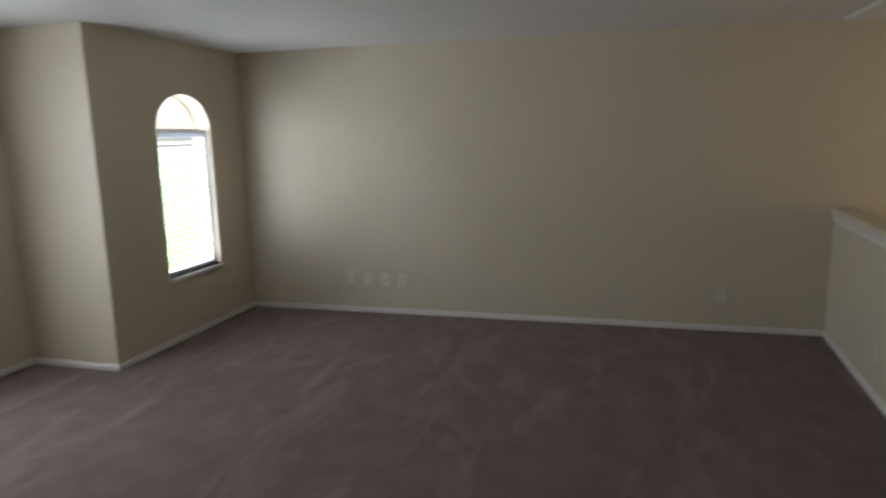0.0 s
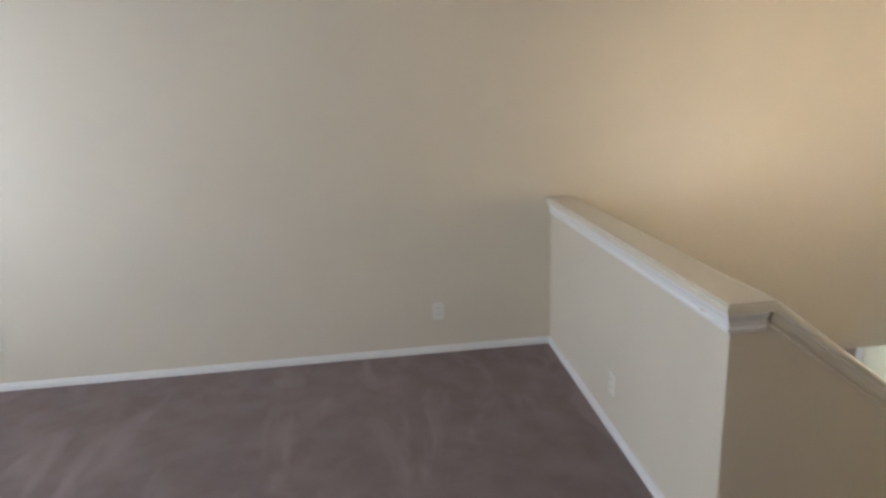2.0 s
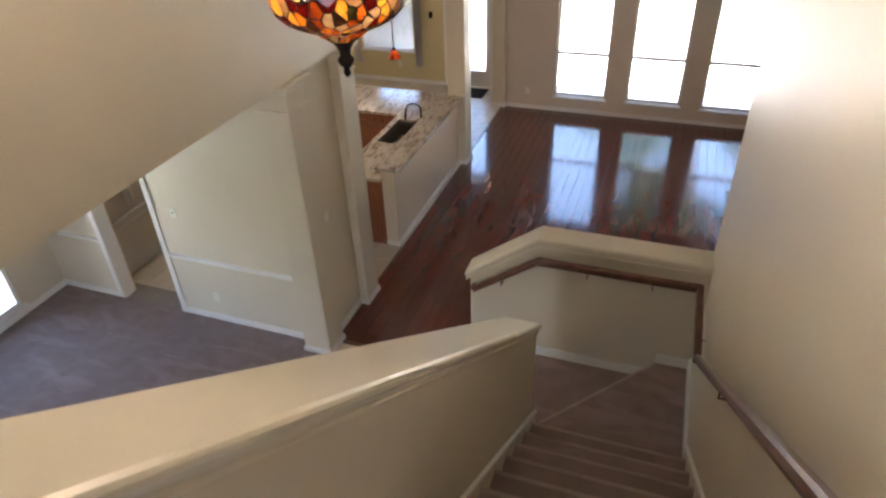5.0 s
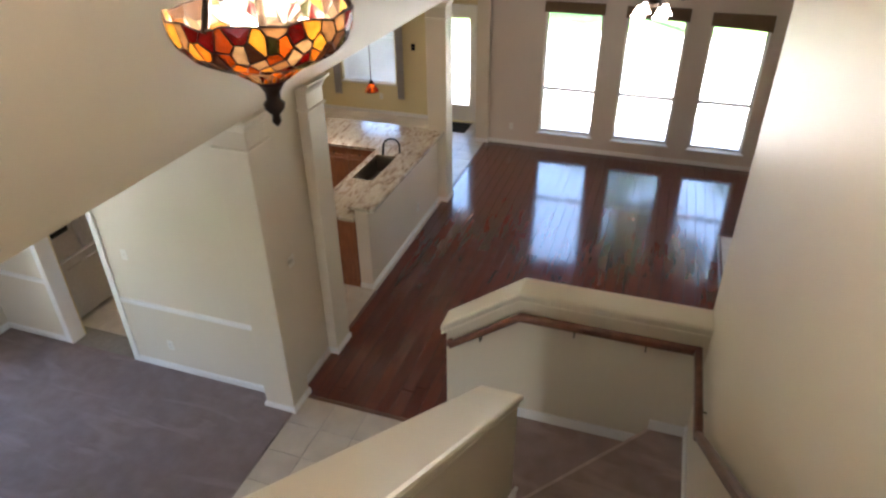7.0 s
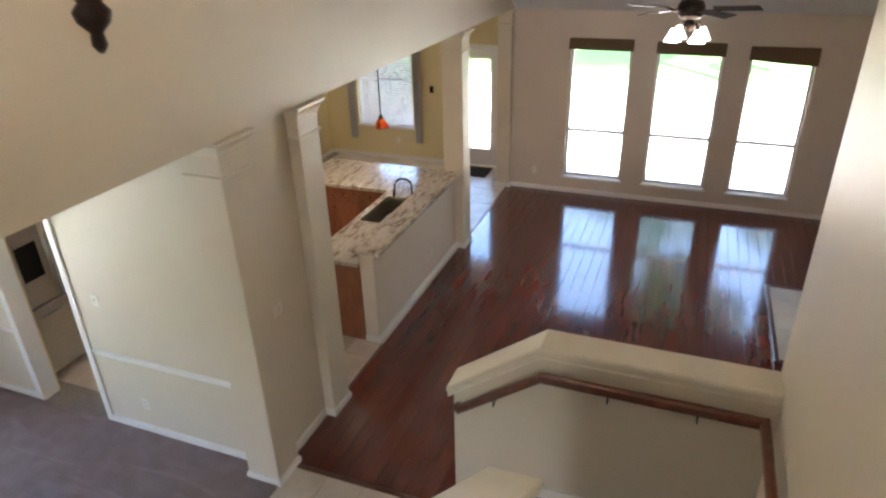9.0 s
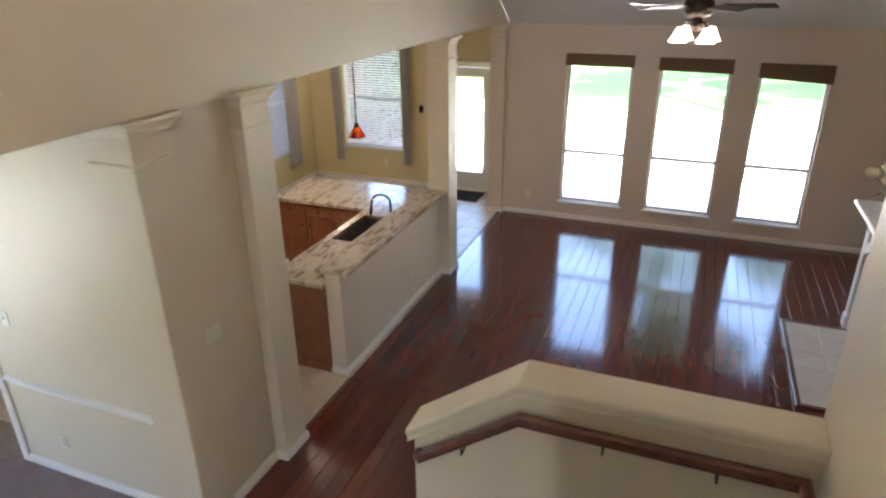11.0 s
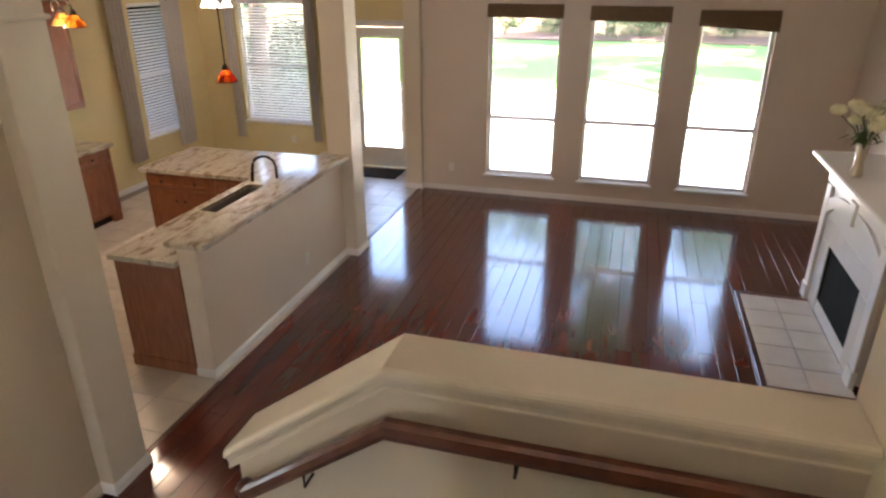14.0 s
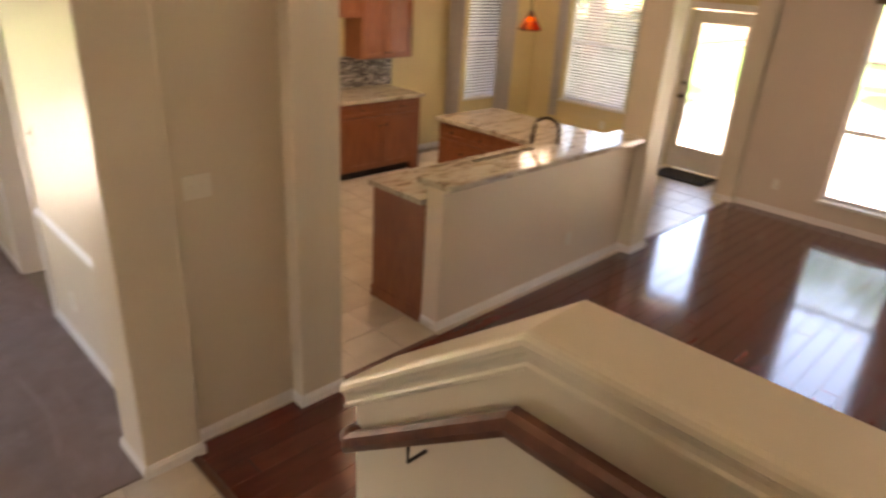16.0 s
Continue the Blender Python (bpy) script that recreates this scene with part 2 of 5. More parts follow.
STAINED = stained("stained_glass", [(0.44, 0.17, 0.03), (0.30, 0.10, 0.02), (0.33, 0.23, 0.14), (0.36, 0.28, 0.19), (0.10, 0.055, 0.035), (0.46, 0.22, 0.04), (0.16, 0.015, 0.012), (0.50, 0.32, 0.08), (0.20, 0.13, 0.08), (0.08, 0.08, 0.035)])
AMBER = stained("amber_glass", [(0.80, 0.22, 0.03), (0.70, 0.11, 0.02), (0.85, 0.36, 0.06), (0.55, 0.06, 0.02), (0.25, 0.05, 0.02)])
HONEY = stained("honey_glass", [(0.85, 0.50, 0.10), (0.80, 0.40, 0.07), (0.90, 0.60, 0.16), (0.45, 0.16, 0.03)])

# ---- mesh helpers ----


def part(name, bm, material, parent=None, label="", smooth=False):
    me = bpy.data.meshes.new(name)
    bmesh.ops.recalc_face_normals(bm, faces=bm.faces)
    bm.to_mesh(me)
    bm.free()
    if smooth:
        for p in me.polygons:
            p.use_smooth = True
    me.materials.append(material)
    ob = new(name, me)
    ob.parent = parent
    if label:
        ob["label"] = label
    return ob


def thing(name, m, label, category, group="", kind=""):
    ob = new(name)
    ob.empty_display_size = 0.1
    ob.matrix_world = m
    return tagged(ob, label, category, group, kind)


def box(x0, x1, y0, y1, z0, z1, bev=0.0, bm=None, seg=1):
    target = bm or bmesh.new()
    b = bmesh.new() if bev else target
    v = [b.verts.new(p) for p in ((x0, y0, z0), (x1, y0, z0), (x1, y1, z0), (x0, y1, z0), (x0, y0, z1), (x1, y0, z1), (x1, y1, z1), (x0, y1, z1))]
    for f in ((3, 2, 1, 0), (4, 5, 6, 7), (0, 1, 5, 4), (1, 2, 6, 5), (2, 3, 7, 6), (3, 0, 4, 7)):
        b.faces.new([v[i] for i in f])
    if bev:
        bmesh.ops.bevel(b, geom=b.edges[:], offset=bev, segments=seg, profile=0.5, affect="EDGES")
        me = bpy.data.meshes.new("tmp")
        b.to_mesh(me)
        b.free()
        target.from_mesh(me)
        bpy.data.meshes.remove(me)
    return target


def prism(poly, axis, a, b, bm=None):
    """A polygon in the plane across an axis, drawn out from a to b along it."""
    bm = bm or bmesh.new()

    def at(p, h):
        return {"x": (h, p[0], p[1]), "y": (p[0], h, p[1]), "z": (p[0], p[1], h)}[axis]
    lo = [bm.verts.new(at(p, a)) for p in poly]
    hi = [bm.verts.new(at(p, b)) for p in poly]
    n = len(poly)
    bm.faces.new(lo[::-1])
    bm.faces.new(hi)
    for i in range(n):
        bm.faces.new((lo[i], lo[(i + 1) % n], hi[(i + 1) % n], hi[i]))
    return bm


def lathe(profile, seg=24, bm=None, at=(0, 0, 0)):
    bm = bm or bmesh.new()
    rings = []
    for r, z in profile:
        rings.append([bm.verts.new((at[0] + r * math.cos(2 * math.pi * i / seg), at[1] + r * math.sin(2 * math.pi * i / seg), at[2] + z)) for i in range(seg)])
    for a, b in zip(rings, rings[1:]):
        for i in range(seg):
            bm.faces.new((a[i], a[(i + 1) % seg], b[(i + 1) % seg], b[i]))
    bm.faces.new(rings[0][::-1])
    bm.faces.new(rings[-1])
    return bm


def tube(points, r, seg=8, bm=None):
    """A round bar along a line of points."""
    bm = bm or bmesh.new()
    pts = [Vector(p) for p in points]
    rings = []
    for i, p in enumerate(pts):
        d = (pts[min(i + 1, len(pts) - 1)] - pts[max(i - 1, 0)]).normalized()
        u = d.cross(Vector((0, 0, 1)) if abs(d.z) < 0.9 else Vector((1, 0, 0))).normalized()
        w = d.cross(u)
        rings.append([bm.verts.new(p + r * (math.cos(2 * math.pi * k / seg) * u + math.sin(2 * math.pi * k / seg) * w)) for k in range(seg)])
    for a, b in zip(rings, rings[1:]):
        for k in range(seg):
            bm.faces.new((a[k], a[(k + 1) % seg], b[(k + 1) % seg], b[k]))
    bm.faces.new(rings[0][::-1])
    bm.faces.new(rings[-1])
    return bm


def sweep(profile, points, bm=None):
    """A moulding: profile points (out, up) carried along a level or sloping line, with mitred corners. out is to the right of the way."""
    bm = bm or bmesh.new()
    pts = [Vector(p) for p in points]
    closed = (pts[0] - pts[-1]).length < 1e-6
    rings = []
    for i, p in enumerate(pts):
        ds = []
        if i > 0:
            d = pts[i] - pts[i - 1]
            ds.append(Vector((d.x, d.y, 0)).normalized())
        if i < len(pts) - 1:
            d = pts[i + 1] - pts[i]
            ds.append(Vector((d.x, d.y, 0)).normalized())
        if closed and i in (0, len(pts) - 1):
            ds = [(pts[-1] - pts[-2]).normalized(), (pts[1] - pts[0]).normalized()]
        ns = [Vector((d.y, -d.x, 0)) for d in ds]
        n = sum(ns, Vector()).normalized()
        k = 1 / max(0.3, n.dot(ns[0]))
        rings.append([bm.verts.new(p + n * (o * k) + Vector((0, 0, u))) for o, u in profile])
    m = len(profile)
    for a, b in zip(rings, rings[1:]):
        for k in range(m):
            bm.faces.new((a[k], a[(k + 1) % m], b[(k + 1) % m], b[k]))
    bm.faces.new(rings[0][::-1])
    bm.faces.new(rings[-1])
    return bm


def wall(name, axis, a, b, u0, u1, z0, z1, material, openings=(), extra=(), label="painted plaster wall"):
    """A wall across an axis from a to b thick, spanning u0..u1 and z0..z1, with openings (u, u, z, z) cut through, and extra filler polygons."""
    us = sorted({u0, u1, *(o[0] for o in openings), *(o[1] for o in openings)})
    zs = sorted({z0, z1, *(o[2] for o in openings), *(o[3] for o in openings)})
    bm = bmesh.new()
    cache = {}

    def v(u, z):
        key = (round(u, 4), round(z, 4))
        if key not in cache:
            cache[key] = bm.verts.new((a, u, z) if axis == "x" else (u, a, z))
        return cache[key]
    for p, q in zip(us, us[1:]):
        for r, s in zip(zs, zs[1:]):
            mu, mz = (p + q) / 2, (r + s) / 2
            if any(o[0] < mu < o[1] and o[2] < mz < o[3] for o in openings):
                continue
            bm.faces.new((v(p, r), v(q, r), v(q, s), v(p, s)))
    for poly in extra:
        bm.faces.new([v(*p) for p in poly])
    r = bmesh.ops.extrude_face_region(bm, geom=bm.faces[:])
    d = (b - a, 0, 0) if axis == "x" else (0, b - a, 0)
    bmesh.ops.translate(bm, verts=[e for e in r["geom"] if isinstance(e, bmesh.types.BMVert)], vec=d)
    ob = part(name, bm, material)
    return tagged(ob, label, "wall", kind="structure")


def structure(name, bm, material, label, category):
    return tagged(part(name, bm, material), label, category, kind="structure")


BASE = [(0, 0), (0.014, 0), (0.014, 0.052), (0.009, 0.060), (0.006, 0.070), (0, 0.072)]


def baseboard(points, label="white painted baseboard along the wall"):
    return structure("baseboard", sweep(BASE, points), TRIM, label, "baseboard")

# ---- shell: floors ----
LOFT = 3.12
structure("floor_loft", prism([(-3.42, -4.7), (3.2, -4.7), (3.2, 1.10), (-0.10, 1.10), (-0.10, 1.228), (-1.19, 1.228), (-1.19, 1.12), (-3.42, 1.24)], "z", 2.84, LOFT), CARPET, "taupe cut-pile carpet on the loft floor", "floor")
structure("floor_dining", box(-7.3, -3.45, -3.5, 5.42, -0.12, 0.012), CARPET, "taupe cut-pile carpet of the dining room", "floor")
living_floor = structure("floor_living", box(-3.50, 1.64, 5.50, 12.2, -0.12, -0.012), WOODSUB, "dark red-brown hardwood plank floor, glossy", "floor")
kitchen_floor = structure("floor_kitchen", box(-7.3, -3.50, 5.42, 12.95, -0.12, -0.004), GROUT, "beige square ceramic tile kitchen floor", "floor")
entry_floor = structure("floor_entry", box(-3.45, 1.64, -3.5, 5.50, -0.12, -0.004), GROUT, "beige square ceramic tile entry floor", "floor")
structure("floor_trim", box(-3.50, -1.30, 5.487, 5.528, -0.01, 0.010, 0.005), RAILWOOD, "dark wooden threshold strip between tile and planks", "trim")
structure("floor_trim", box(-3.515, -3.480, 6.40, 7.30, -0.01, 0.010, 0.005), RAILWOOD, "dark wooden threshold strip beside the kitchen tile", "trim")
structure("floor_trim", box(-3.515, -3.480, 9.98, 12.12, -0.01, 0.010, 0.005), RAILWOOD, "dark wooden threshold strip beside the passage tile", "trim")

# ---- shell: walls ----
TOP = 5.56
arch = [(-2.59 + 0.34 * math.cos(a), 4.81 + 0.28 * math.sin(a)) for a in [math.pi * i / 12 for i in range(13)]]
fill = []
for p, q in zip(arch, arch[1:]):
    fill.append(((q[0], q[1]), (p[0], p[1]), (p[0], 5.2), (q[0], 5.2)))
wall("wall_loft_long", "x", -3.62, -3.42, -3.98, 7.55, 2.855, TOP, WALL, label="long beige painted wall above the loft and stairwell")
gable = bmesh.new()
prism([(7.55, 2.855), (12.15, 2.855), (7.55, TOP)], "x", -3.62, -3.42, gable)
structure("wall_gable", gable, WALL, "beige painted wall under the sloping ceiling", "wall")
wall("wall_loft_window", "y", -3.98, -3.80, -3.42, -1.62, LOFT, TOP, WALL, [(-2.93, -2.25, 3.65, 4.81), (-2.93, -2.25, 4.81, 5.2)], fill, "beige wall round the arched loft window")
wall("wall_loft_return", "x", -1.80, -1.62, -4.55, -3.98, LOFT, TOP, WALL)
wall("wall_loft_front", "y", -4.73, -4.55, -1.80, 3.2, LOFT, TOP, WALL, [(-0.75, 0.45, 3.8, 5.2)])
wall("wall_loft_end", "x", 3.2, 3.38, -4.7, 1.28, LOFT, TOP, WALL)
wall("wall_hall", "y", 1.10, 1.28, -0.10, 3.2, LOFT, TOP, WALL)
wall("wall_stair", "x", -0.10, 0.06, 1.0, 5.645, 0.0, TOP, WALL, label="tall beige wall beside the carpeted stairs")
wall("wall_living_south", "y", 5.47, 5.645, 0.06, 1.64, 0.0, TOP, LIVING)
wall("wall_living_east", "x", 1.64, 1.82, 5.47, 12.4, -0.3, TOP, LIVING, label="taupe living room wall behind the fireplace")
WIN = [(-2.57, -1.675, 0.275, 2.42), (-1.325, -0.435, 0.275, 2.41), (-0.10, 0.71, 0.265, 2.38)]
wall("wall_living_north", "y", 12.2, 12.4, -3.62, 1.64, -0.3, 2.83, LIVING, WIN, label="taupe wall with three tall windows")
wall("wall_back_door", "y", 12.95, 13.13, -7.3, -3.44, -0.3, 2.84, KITCHEN, [(-4.80, -3.92, 0.0, 2.10), (-6.66, -5.52, 0.60, 2.42)], label="yellow painted breakfast nook wall")
wall("wall_passage", "x", -3.62, -3.44, 12.4, 12.95, 0.0, 2.84, KITCHEN)
wall("wall_kitchen_west", "x", -7.48, -7.3, 5.42, 13.13, -0.3, 2.84, KITCHEN, [(11.45, 12.35, 0.62, 2.42)], label="yellow painted kitchen wall with a window")
wall("wall_dining_back", "y", 5.42, 5.56, -7.3, -3.50, 0.0, 2.84, WALL, [(-6.20, -5.36, 0.0, 2.06)], label="pale beige dining room wall with a doorway")
wall("wall_dining_west", "x", -7.26, -7.08, -3.6, 5.42, -0.3, 2.84, WALL, [(3.2, 4.85, 0.14, 2.0)], label="pale beige dining room wall with a tall window")
wall("wall_switch", "x", -3.70, -3.525, 5.56, 6.16, 0.0, 2.84, WALL, label="short beige wall with a light switch")
wall("wall_kitchen_south", "y", 5.56, 5.60, -7.3, -6.20, 0.0, 2.84, KITCHEN)
wall("wall_front", "y", -3.68, -3.5, -7.3, 1.64, 0.0, 2.84, WALL, [(-3.1, -1.7, 0.6, 2.4)])
wall("wall_entry_east", "x", 0.06, 0.2, -3.5, 5.47, 0.0, 2.84, WALL)
structure("ceiling_loft", box(-3.62, 3.38, -4.73, 1.14, 5.50, TOP + 0.12), CEIL, "white textured loft ceiling", "ceiling")
structure("ceiling_stairwell", box(-3.42, 1.64, 1.14, 7.70, 5.47, TOP + 0.12), CEIL, "white textured ceiling high over the stairwell", "ceiling")
structure("ceiling_living", prism([(7.55, TOP), (12.4, 2.71), (12.4, 2.85), (7.55, TOP + 0.14)], "x", -3.42, 1.82), CEIL, "white sloping living room ceiling", "ceiling")
structure("ceiling_kitchen", box(-7.48, -3.62, 5.42, 13.13, 2.84, 2.96), CEIL, "white kitchen ceiling", "ceiling")
structure("ceiling_passage", box(-3.62, -3.42, 12.2, 13.13, 2.84, 2.96), CEIL, "white passage ceiling", "ceiling")
structure("ceiling_dining", box(-7.48, -3.62, -3.68, 5.42, 2.84, 2.96), CEIL, "white dining room ceiling", "ceiling")
structure("ceiling_entry", box(-3.62, 0.2, -3.68, 1.16, 2.72, 2.838), CEIL, "white entry ceiling under the loft", "ceiling")

# ---- baseboards ----
PILE = LOFT - 0.026
baseboard([(-3.42, -3.80, PILE), (-3.42, 1.19, PILE)])
baseboard([(3.2, -4.55, PILE), (-1.62, -4.55, PILE), (-1.62, -3.80, PILE), (-3.42, -3.80, PILE)])
baseboard([(-3.42, 1.19, PILE), (-1.19, 1.05, PILE)])
baseboard([(-0.10, 1.10, PILE), (3.2, 1.10, PILE)])
baseboard([(-3.44, 12.2, 0), (1.64, 12.2, 0)])
baseboard([(1.64, 12.2, 0), (1.64, 10.0, 0)])
baseboard([(-7.3, 10.0, 0), (-7.3, 12.95, 0), (-4.88, 12.95, 0)])
baseboard([(-7.08, -3.5, 0.012), (-7.08, 5.42, 0.012), (-6.24, 5.42, 0.012)])
baseboard([(-5.32, 5.42, 0.012), (-3.74, 5.42, 0.012)])
baseboard([(-3.525, 5.55, 0), (-3.525, 6.15, 0)])

# ---- stairs ----
RISE, RUN, Y0 = 0.1892, 0.256, 4.30
LAND = 0.66
stairs = thing("staircase", pose(0, 0, 0), "carpeted staircase with taupe treads between two painted walls", "stairs")
for i in range(1, 13):
    y = Y0 - (i - 1) * RUN
    z = LAND + i * RISE
    sec = [(y + 0.03, z), (y - RUN, z), (y - RUN, z - RISE - 0.02), (y, z - RISE - 0.02), (y, z - 0.045), (y + 0.025, z - 0.038), (y + 0.036, z - 0.018)]
    part("step", prism(sec, "x", -1.188, -0.102), STAIRCARPET, stairs)
    part("nosing", tube([(-1.171, y + 0.019, z - 0.014), (-0.119, y + 0.019, z - 0.014)], 0.0195, 10), LITNOSING, stairs, "rounded carpet nosing, coloured paler as if lit", True)
part("landing", prism([(-0.102, 4.28), (-0.102, 5.438), (-0.36, 5.438), (-1.188, 4.46), (-1.188, 4.28)], "z", 0.3, LAND), STAIRCARPET, stairs, "carpeted winder landing with a diagonal edge")
part("landing", prism([(-0.34, 5.438), (-1.42, 5.438), (-1.42, 4.37), (-1.15, 4.40)], "z", 0.1, LAND - RISE), STAIRCARPET, stairs, "lower carpeted triangular landing")
part("nosing", tube([(-0.36, 5.43, LAND - 0.016), (-1.188, 4.455, LAND - 0.016)], 0.020, 10), LITNOSING, stairs, "rounded carpet nosing, coloured paler as if lit", True)
for i in (2, 3):
    z = LAND - i * RISE
    x = -1.42 - (i - 2) * RUN
    part("step", prism([(x + 0.01, z), (x + 0.01, 0.0), (x - RUN, 0.0), (x - RUN, z - 0.045), (x - RUN - 0.03, z - 0.03), (x - RUN - 0.03, z)], "y", 4.37, 5.438), STAIRCARPET, stairs)
TOPY = 1.24


def skirt(y):
    return LAND + RISE + 0.10 + (Y0 - y) * RISE / RUN


SK = [(4.46, skirt(4.46)), (TOPY, skirt(TOPY)), (TOPY, skirt(TOPY) - 0.3), (4.46, LAND - 0.1)]
BEAD = [(o, skirt(o) + d) for o, d in ((4.46, -0.018), (4.46, 0.012), (TOPY, 0.012), (TOPY, -0.018))]
for x0, x1, b0, b1 in ((-1.19, -1.176, -1.19, -1.168), (-0.114, -0.10, -0.122, -0.10)):
    part("skirt", prism(SK, "x", x0, x1), WALL, stairs, "beige painted stair skirt board")
    part("skirt_bead", prism(BEAD, "x", b0, b1), TRIM, stairs, "white bead along the skirt board")
part("skirt", box(-0.116, -0.10, 4.46, 5.438, LAND, LAND + 0.12, 0.004), TRIM, stairs, "white landing baseboard")
part("skirt", box(-0.37, -0.116, 5.422, 5.438, LAND, LAND + 0.10, 0.004), TRIM, stairs, "white landing baseboard")
part("skirt", box(-1.42, -0.37, 5.422, 5.438, LAND - RISE, LAND - RISE + 0.10, 0.004), TRIM, stairs, "white landing baseboard")

EDGE = [(0.086, -0.088), (0.094, -0.084), (0.096, -0.074), (0.092, -0.066), (0.094, -0.050), (0.100, -0.036), (0.101, -0.028), (0.110, -0.026), (0.115, -0.018), (0.115, -0.004), (0.110, 0.006), (0.100, 0.012)]
CAP = [(-o, u) for o, u in EDGE[::-1]] + EDGE
KS = 0.752
# sloping knee wall and level half wall of the loft
structure("half_wall_stair", prism([(1.051, 2.84), (1.051, 4.05), (1.19, 4.05), (4.36, 4.05 - 3.17 * KS), (4.36, 0.0), (1.2, 0.0)], "x", -1.37, -1.19), WALL, "sloping beige half wall beside the stairs", "half wall")
structure("half_wall_loft", prism([(-3.42, 1.19), (-1.37, 1.061), (-1.37, 1.18), (-3.42, 1.31)], "z", 2.84, 4.045), WALL, "level beige half wall at the loft edge", "half wall")
top = prism([(-3.42, 1.155), (-1.152, 1.012), (-1.152, 1.19), (-3.42, 1.333)], "z", 4.092, 4.13)
bmesh.ops.bevel(top, geom=[e for e in top.edges if e.verts[0].co.z == e.verts[1].co.z], offset=0.008, segments=2, affect="EDGES")
UNDER = [(0, -0.098), (0.010, -0.094), (0.012, -0.082), (0.007, -0.074), (0.009, -0.058), (0.018, -0.042), (0.022, -0.034), (0.022, -0.0245), (0, -0.0245)]
structure("half_wall_cap", top, CREAM, "cream painted board capping the loft half wall", "trim")
structure("half_wall_moulding", sweep(UNDER, [(-3.42, 1.19, 4.118), (-1.19, 1.049, 4.118), (-1.19, 1.17, 4.118)]), TRIM, "white moulding under the loft half wall cap", "trim")
WIDE = [(o * 1.18, u) for o, u in CAP]
structure("half_wall_cap", sweep(WIDE, [(-1.295, 1.188, 4.12 + 0.002 * KS), (-1.295, 4.385, 4.12 - 3.17 * KS)]), CREAM, "cream painted moulded cap sloping down the stair wall", "trim")
# lower half wall round the landing, level and then falling with the last steps
HW = 1.704
structure("half_wall_landing", prism([(-0.10, 0.0), (-0.10, HW - 0.08), (-1.42, HW - 0.08), (-1.99, HW - 0.08 - 0.57 * 0.74), (-1.99, 0.0)], "y", 5.438, 5.605), WALL, "beige half wall falling beside the last steps", "half wall")
structure("half_wall_cap", sweep(CAP, [(-0.102, 5.522, HW), (-1.42, 5.522, HW), (-2.03, 5.522, HW - 0.61 * 0.74)]), CREAM, "broad cream cap on the landing half wall", "trim")

# ---- handrail ----
rail = thing("handrail", pose(0, 0, 0), "dark stained wooden handrail following the stair walls", "handrail")
RAIL = [(-0.028, -0.012), (-0.020, -0.035), (0.020, -0.035), (0.028, -0.012), (0.024, 0.016), (0.012, 0.028), (-0.012, 0.028), (-0.024, 0.016)]
part("rail", sweep(RAIL, [(-0.165, 1.30, 3.99), (-0.165, 4.60, 1.535)]), RAILWOOD, rail)
part("rail", sweep(RAIL, [(-0.165, 4.58, 1.535), (-0.165, 5.375, 1.535), (-1.40, 5.375, 1.535), (-1.94, 5.375, 1.535 - 0.54 * 0.74)]), RAILWOOD, rail)
part("rail_end", lathe([(0.012, -0.03), (0.03, -0.022), (0.034, 0), (0.03, 0.022), (0.012, 0.03)], 12), RAILWOOD, rail, "turned rail end", True).matrix_local = pose(-1.94, 5.385, 1.142, 90)
for p, q in (((-0.165, 2.2, 3.29), (-0.10, 2.2, 3.235)), ((-0.165, 3.6, 2.25), (-0.10, 3.6, 2.19)), ((-0.165, 4.9, 1.497), (-0.10, 4.9, 1.437)), ((-0.5, 5.375, 1.497), (-0.5, 5.438, 1.437)), ((-1.0, 5.375, 1.497), (-1.0, 5.438, 1.437)), ((-1.70, 5.375, 1.277), (-1.70, 5.438, 1.22))):
    mid = (p[0], p[1], q[2])
    part("bracket", tube([p, mid, q], 0.0055, 8), BRONZE, rail, "dark metal rail bracket", True)


# ---- columns ----
def column(x0, x1, y0, y1, label, name="column"):
    """A square white-trimmed column with base, necking and capital."""
    root = thing(name, pose((x0 + x1) / 2, (y0 + y1) / 2, 0), label, "column")
    hx, hy = (x1 - x0) / 2, (y1 - y0) / 2
    part("shaft", box(-hx, hx, -hy, hy, 0, 2.853, 0.006), WALL, root)
    part("base", sweep(BASE, [(hx, -hy, 0), (hx, hy, 0), (-hx, hy, 0), (-hx, -hy, 0), (hx, -hy, 0)]), TRIM, root, "white column base moulding")
    neck = [(0, 0), (0.012, 0.004), (0.016, 0.014), (0.012, 0.024), (0, 0.028)]
    loop = [(hx, -hy), (hx, hy), (-hx, hy), (-hx, -hy), (hx, -hy)]
    part("necking", sweep(neck, [(x, y, 2.60) for x, y in loop]), CREAM, root)
    crown = [(0, 0), (0.008, 0.01), (0.012, 0.03), (0.030, 0.055), (0.048, 0.070), (0.052, 0.075), (0.052, 0.094), (0, 0.094)]
    part("capital", sweep(crown, [(x, y, 2.757) for x, y in loop]), CREAM, root)
    return root


column(-3.725, -3.43, 5.27, 5.55, "square beige column at the dining room corner")
column(-3.70, -3.425, 6.15, 6.43, "square beige column beside the kitchen opening")
column(-3.69, -3.42, 9.73, 10.0, "square beige column at the end of the bar")
column(-3.68, -3.46, 12.12, 12.32, "shallow beige pilaster at the window wall", "pilaster")


